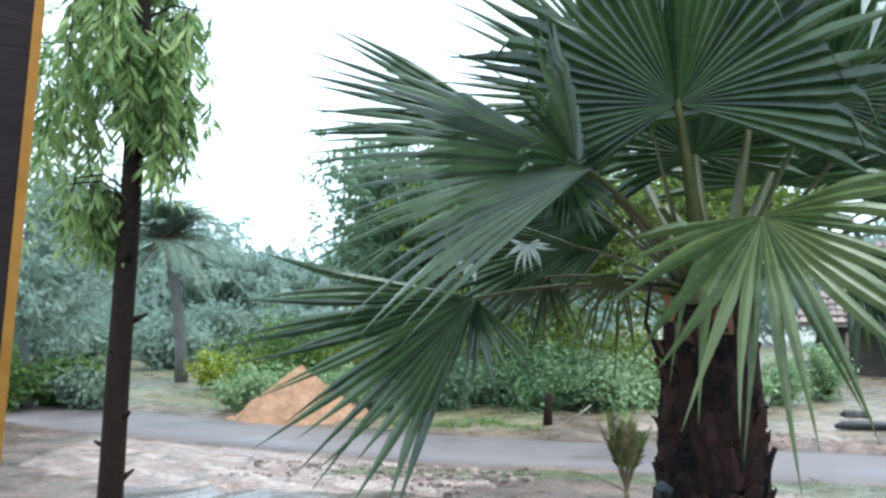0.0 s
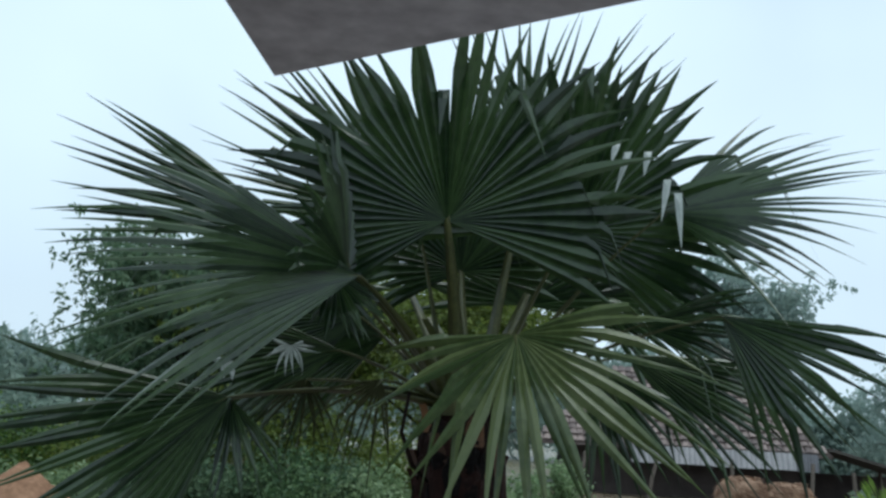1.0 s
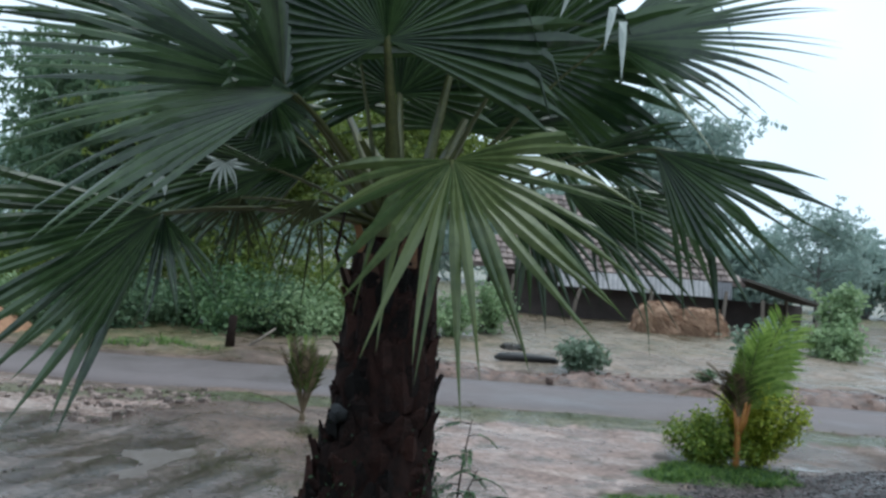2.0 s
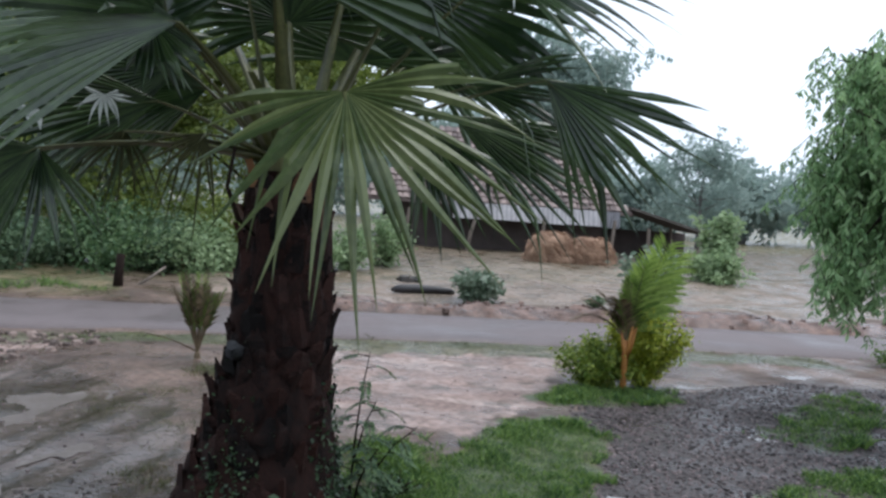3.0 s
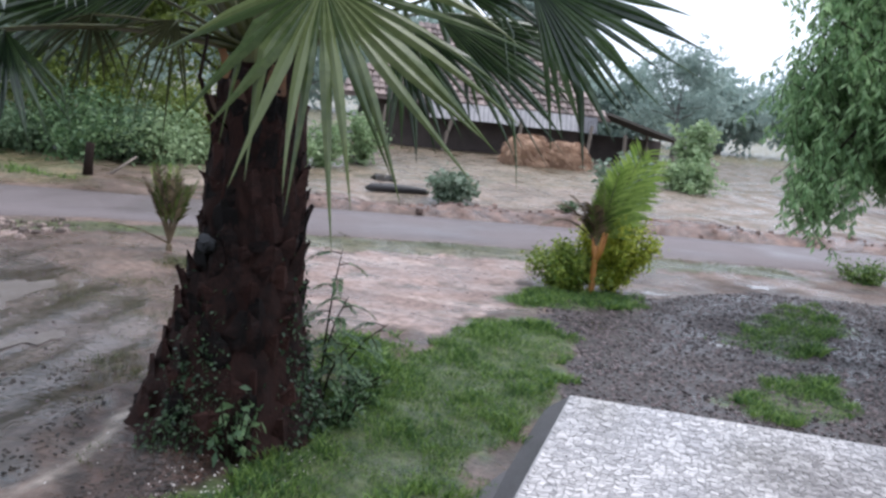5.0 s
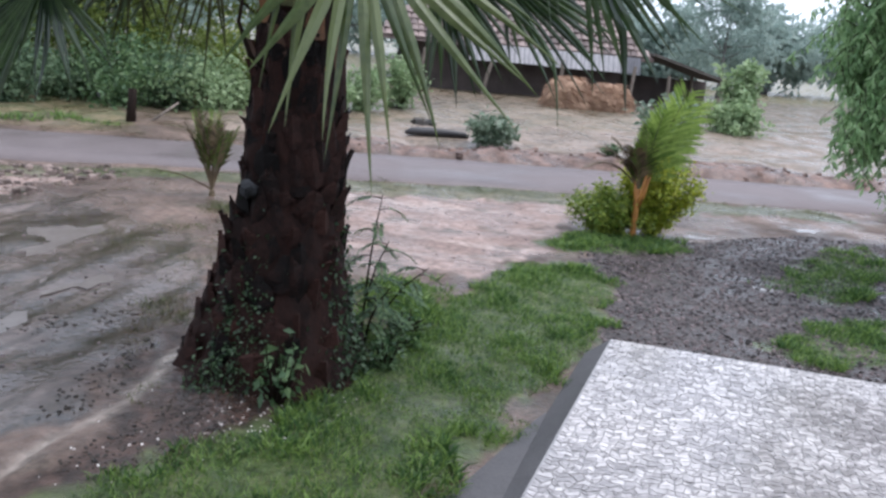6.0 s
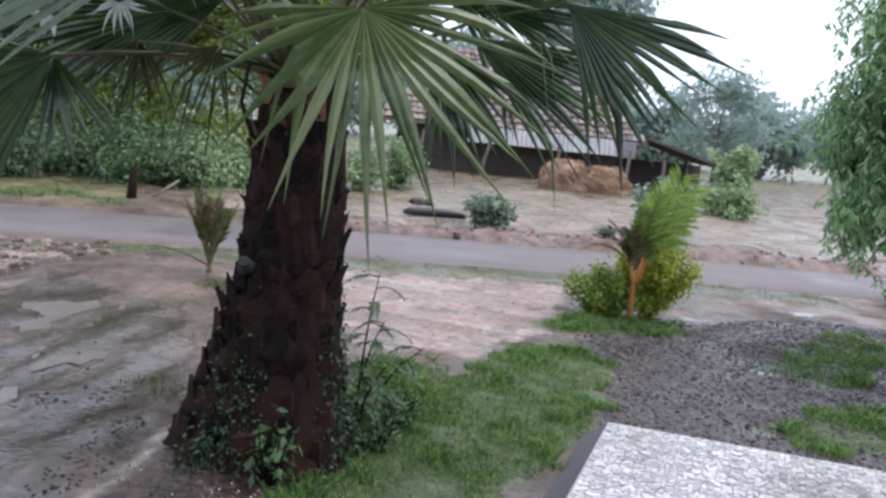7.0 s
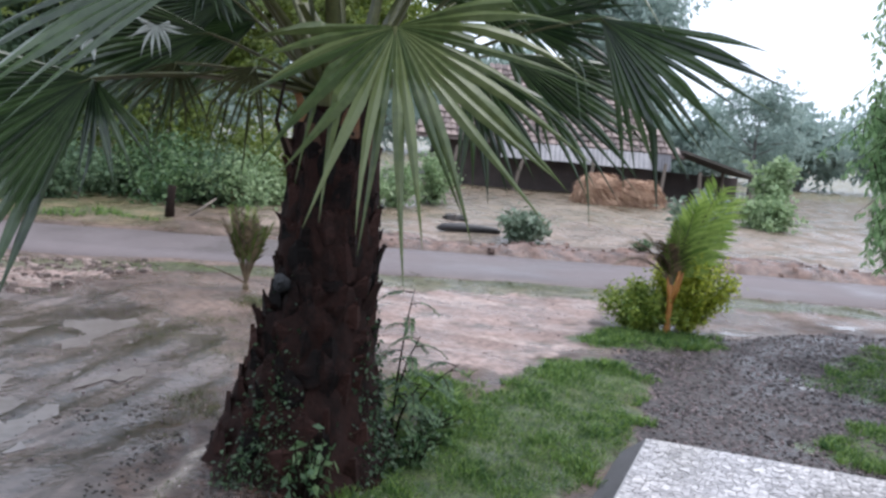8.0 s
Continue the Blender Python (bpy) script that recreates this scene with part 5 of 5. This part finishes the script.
for j in range(nv_):
    for i in range(nu):
        if (i, j) in used or random.random() < 0.02:
            continue
        wide = 2 if random.random() < 0.3 and i + 2 <= nu and (i + 1, j) not in used else 1
        used.add((i + wide - 1, j))
        q = [jit[i + k, j] for k in range(wide + 1)] + [jit[i + k, j + 1] for k in range(wide, -1, -1)]
        if wide == 1 and random.random() < 0.2:
            q.pop(random.randrange(4))
        mid = sum(q, Vector()) / len(q)
        q = [mid + (p - mid) * (1 - 0.0055 / max((p - mid).length, 0.018)) for p in q]
        z = 0.144 + random.uniform(0, 0.002)
        verts = [Vector((p.x, p.y, z)) - Vector((mid.x, mid.y, 0)) for p in q] + [Vector((p.x, p.y, 0.135)) - Vector((mid.x, mid.y, 0)) for p in q]
        n = len(q)
        faces = [tuple(range(n - 1, -1, -1))] + [(k, (k + 1) % n, n + (k + 1) % n, n + k) for k in range(n)]
        if made < 300 and i < 22 and j < 24:
            t = Geo()
            t.add(verts, faces)
            ch = part("marble_chip", t, CHIP, slab)
            ch.location = (mid.x, mid.y, 0)
            made += 1
        else:
            rest.add([p + Vector((mid.x, mid.y, 0)) for p in verts], faces)
part("marble_chips", rest, CHIP_REST, slab, kind="stuff")


# ---- grass, stones, litter ----
def grass(name, label, poly, count, height, mat=GRASS):
    g = Geo()
    x0, x1 = min(p[0] for p in poly), max(p[0] for p in poly)
    y0, y1 = min(p[1] for p in poly), max(p[1] for p in poly)
    made = 0
    while made < count:
        x, y = random.uniform(x0, x1), random.uniform(y0, y1)
        jx, jy = x + 0.28 * noise.noise((x * 3, y * 3, 1)) + 0.1 * noise.noise((x * 11, y * 11, 1)), y + 0.28 * noise.noise((x * 3, y * 3, 6)) + 0.1 * noise.noise((x * 11, y * 11, 6))
        thick = 0.5 + noise.noise((x * 1.6, y * 1.6, 11)) + 0.5 * noise.noise((x * 5, y * 5, 12))
        made += 1
        if not inside(jx, jy, poly) or random.random() > thick + (0.75 if count > 100000 else 0.5 if count > 20000 else 0.3):
            continue
        z = ground_height(x, y) - 0.01
        h = height * random.uniform(0.35, 1.3) * (0.5 + 0.9 * max(0, thick) ** 1.5)
        d = Vector((random.gauss(0, 0.5), random.gauss(0, 0.5), 1)).normalized()
        s = d.cross(unit()).normalized() * h * 0.05
        p = Vector((x, y, z))
        m = p + d * h * 0.6
        e = p + d * h + Vector((d.x, d.y, -0.3)) * h * 0.35
        g.add([p - s, p + s, m + s * 0.8, e, m - s * 0.8], [(0, 1, 2, 4), (4, 2, 3)])
    return tagged(new(name, g.mesh(name, mat)), label, "grass", kind="stuff")


grass("grass", "fresh wet green grass beside the palm", GRASS_MAIN, 200000, 0.068)
grass("grass", "thin wet grass round the palm foot", [(2.0, 4.9), (2.4, 6.4), (3.4, 6.6), (3.2, 5.7), (2.4, 4.9)], 16000, 0.07)
grass("grass", "sparse grass on the muddy yard", [(0.6, 8.6), (1.7, 9.6), (2.2, 9.9), (2.6, 8.0), (1.9, 6.8), (1.0, 6.9)], 18000, 0.038, GRASS_DULL)
grass("grass", "mossy grass tufts on wet mud by the palm foot", [(0.5, 4.6), (1.0, 4.3), (1.3, 5.6), (1.0, 6.6), (0.6, 6.0)], 5000, 0.035, GRASS_DULL)
grass("grass", "green grass at the foot of the young coconut palm", GRASS_COCONUT, 14000, 0.09)
grass("grass", "green grass patch on the gravel", GRASS_RIGHT, 20000, 0.09)
grass("grass", "green grass patch on the gravel", GRASS_NEAR_RIGHT, 14000, 0.08)
grass("grass", "thin grass along the road edge", VERGE, 30000, 0.055, GRASS_DULL)
grass("grass", "grass strip along the far road edge", [(-1, 16.2), (1.6, 15.6), (1.8, 15.9), (-1, 16.9)], 4000, 0.12)


def stones(name, label, poly, count, lo, hi, mat, category="stones"):
    g = Geo()
    x0, x1 = min(p[0] for p in poly), max(p[0] for p in poly)
    y0, y1 = min(p[1] for p in poly), max(p[1] for p in poly)
    for i in range(count):
        x, y = random.uniform(x0, x1), random.uniform(y0, y1)
        if not inside(x, y, poly):
            continue
        r = random.uniform(lo, hi) * random.uniform(0.6, 1)
        z = ground_height(x, y) + r * 0.15
        a = random.uniform(0, 6.28)
        vs = []
        for q in range(5):
            w = a + q * 1.2566
            k = random.uniform(0.7, 1.2)
            vs.append((x + r * k * math.cos(w), y + r * k * math.sin(w), z - r * 0.4))
        for q in range(5):
            w = a + q * 1.2566
            k = random.uniform(0.4, 0.8)
            vs.append((x + r * k * math.cos(w), y + r * k * math.sin(w), z + r * random.uniform(0.2, 0.5)))
        g.add(vs, [(5, 6, 7, 8, 9)] + [(q, (q + 1) % 5, 5 + (q + 1) % 5, 5 + q) for q in range(5)])
    return tagged(new(name, g.mesh(name, mat)), label, category, kind="stuff")


stones("gravel", "dark wet gravel strewn over the yard", GRAVEL, 34000, 0.006, 0.028, STONE, "gravel")
stones("clods", "larger dark clods on the gravel", GRAVEL, 420, 0.02, 0.05, STONE, "clods")
stones("rubble", "clods of red earth along the road bank", RED_BANK, 700, 0.02, 0.10, EARTH_RED, "earth clods")
stones("rubble", "flat brown clods on the sand wash by the road", [(-0.5, 12.2), (1.2, 12.1), (1.4, 11.5), (0.5, 10.6), (-0.4, 10.0)], 150, 0.02, 0.11, SAND_CLOD, "earth clods")
stones("rubble", "dark heap of wet clods behind the log", [(8.0, 17.3), (8.35, 17.25), (8.4, 17.6), (8.05, 17.6)], 60, 0.08, 0.2, LITTER, "clods")
stones("rubble", "orange earth clods on the far bank", [(3.6, 19.8), (5.0, 19.6), (5.2, 20.8), (3.8, 21.2)], 420, 0.06, 0.22, EARTH_HEAP, "earth clods")
stones("rubble", "stones washed out along the road edge", [(-3, 11.6), (-0.5, 11.2), (1.2, 11.7), (0.4, 12.2), (-3, 13.0)], 320, 0.02, 0.08, SAND_CLOD, "stones")
stones("pebbles", "pale pebbles on brown soil before the palm", [(0.7, 4.15), (1.0, 4.5), (1.85, 4.62), (1.8, 4.25), (1.25, 3.95)], 260, 0.003, 0.011, PALE, "pebbles")
stones("pebbles", "scattered pale pebbles on brown soil", SOIL, 200, 0.004, 0.013, PALE, "pebbles")
stones("litter", "dark leaf litter on mud beside the runnel", [(0.0, 4.55), (0.3, 4.62), (0.6, 5.0), (0.85, 5.6), (0.65, 5.7), (0.3, 5.1)], 500, 0.005, 0.02, LITTER, "litter")
stones("litter", "dark leaf litter on soil before the palm", [(0.05, 3.95), (0.75, 4.6), (1.0, 5.0), (1.2, 4.3), (0.7, 3.85)], 1300, 0.004, 0.018, LITTER, "litter")
stones("litter", "dark litter lines across the wet mud", [(-1.6, 6.1), (0.6, 5.9), (0.9, 6.3), (-1.6, 6.5)], 260, 0.006, 0.024, LITTER, "litter")
stones("pebbles", "dark grit on the wet mud", WET, 500, 0.006, 0.02, STONE, "grit")
for x, y, r, mat, nm, lab in ((1.41, 4.62, 0.025, PALE, "pebble", "single white pebble before the palm"), (2.72, 5.72, 0.03, BLUE, "wrapper", "crumpled blue plastic wrapper on the grass")):
    g = Geo()
    vs = [(random.uniform(0.7, 1.2) * r * math.cos(q * 1.05), random.uniform(0.7, 1.2) * r * math.sin(q * 1.05), 0.0) for q in range(6)]
    g.add(vs + [(a * 0.6, b * 0.6, r * random.uniform(0.6, 1)) for a, b, _ in vs], [(6, 7, 8, 9, 10, 11)] + [(q, (q + 1) % 6, 6 + (q + 1) % 6, 6 + q) for q in range(6)])
    ob = tagged(new(nm, g.mesh(nm, mat)), lab, nm)
    ob.location = (x, y, ground_height(x, y))
stones("clods", "small dark clods and litter over the sandy yard", [(2.2, 7.2), (4.6, 7.2), (6.5, 9.3), (3.5, 11.0), (-3, 11.5), (-4, 6), (0.3, 4.2), (1.0, 6.2)], 600, 0.006, 0.024, STONE, "clods")


def puddle(label, x, y, rx, ry, turn):
    """A shallow pool: a low lens of water with an uneven shore."""
    g = Geo()
    n = 40
    rim = []
    for i in range(n):
        w = 2 * math.pi * i / n
        k = 1 + 0.8 * noise.noise((math.cos(w) * 1.5 + x, math.sin(w) * 1.5 + y, 2)) + 0.45 * noise.noise((math.cos(w) * 5 + x, math.sin(w) * 5, y))
        px, py = rx * k * math.cos(w), ry * k * math.sin(w)
        rim.append((x + px * math.cos(turn) - py * math.sin(turn), y + px * math.sin(turn) + py * math.cos(turn)))
    level = sorted(ground_height(a, b) for a, b in rim)[n // 3] + 0.004
    g.add([(a, b, level) for a, b in rim] + [(a, b, level - 0.06) for a, b in rim], [tuple(range(n))] + [(i, n + i, n + (i + 1) % n, (i + 1) % n) for i in range(n)])
    ob = tagged(new("puddle", g.mesh("puddle", WATER)), label, "puddle", "puddles", "structure")


puddle("shallow rain puddle on the gravel", 6.6, 5.8, 0.16, 0.08, -0.9)
puddle("shallow rain puddle at the gravel edge", 7.5, 7.75, 0.2, 0.1, -0.35)
puddle("shallow rain puddle by the road", 9.5, 7.8, 0.28, 0.12, -0.4)
puddle("rain puddle on the mud", 0.3, 8.3, 0.6, 0.4, 0.6)
puddle("rain puddle on the mud", 0.5, 7.2, 0.4, 0.3, 0.6)
puddle("rain puddle on the mud", -0.4, 6.0, 0.6, 0.35, 0.9)
puddle("rain puddle on the mud", -0.6, 6.9, 0.5, 0.3, 0.7)
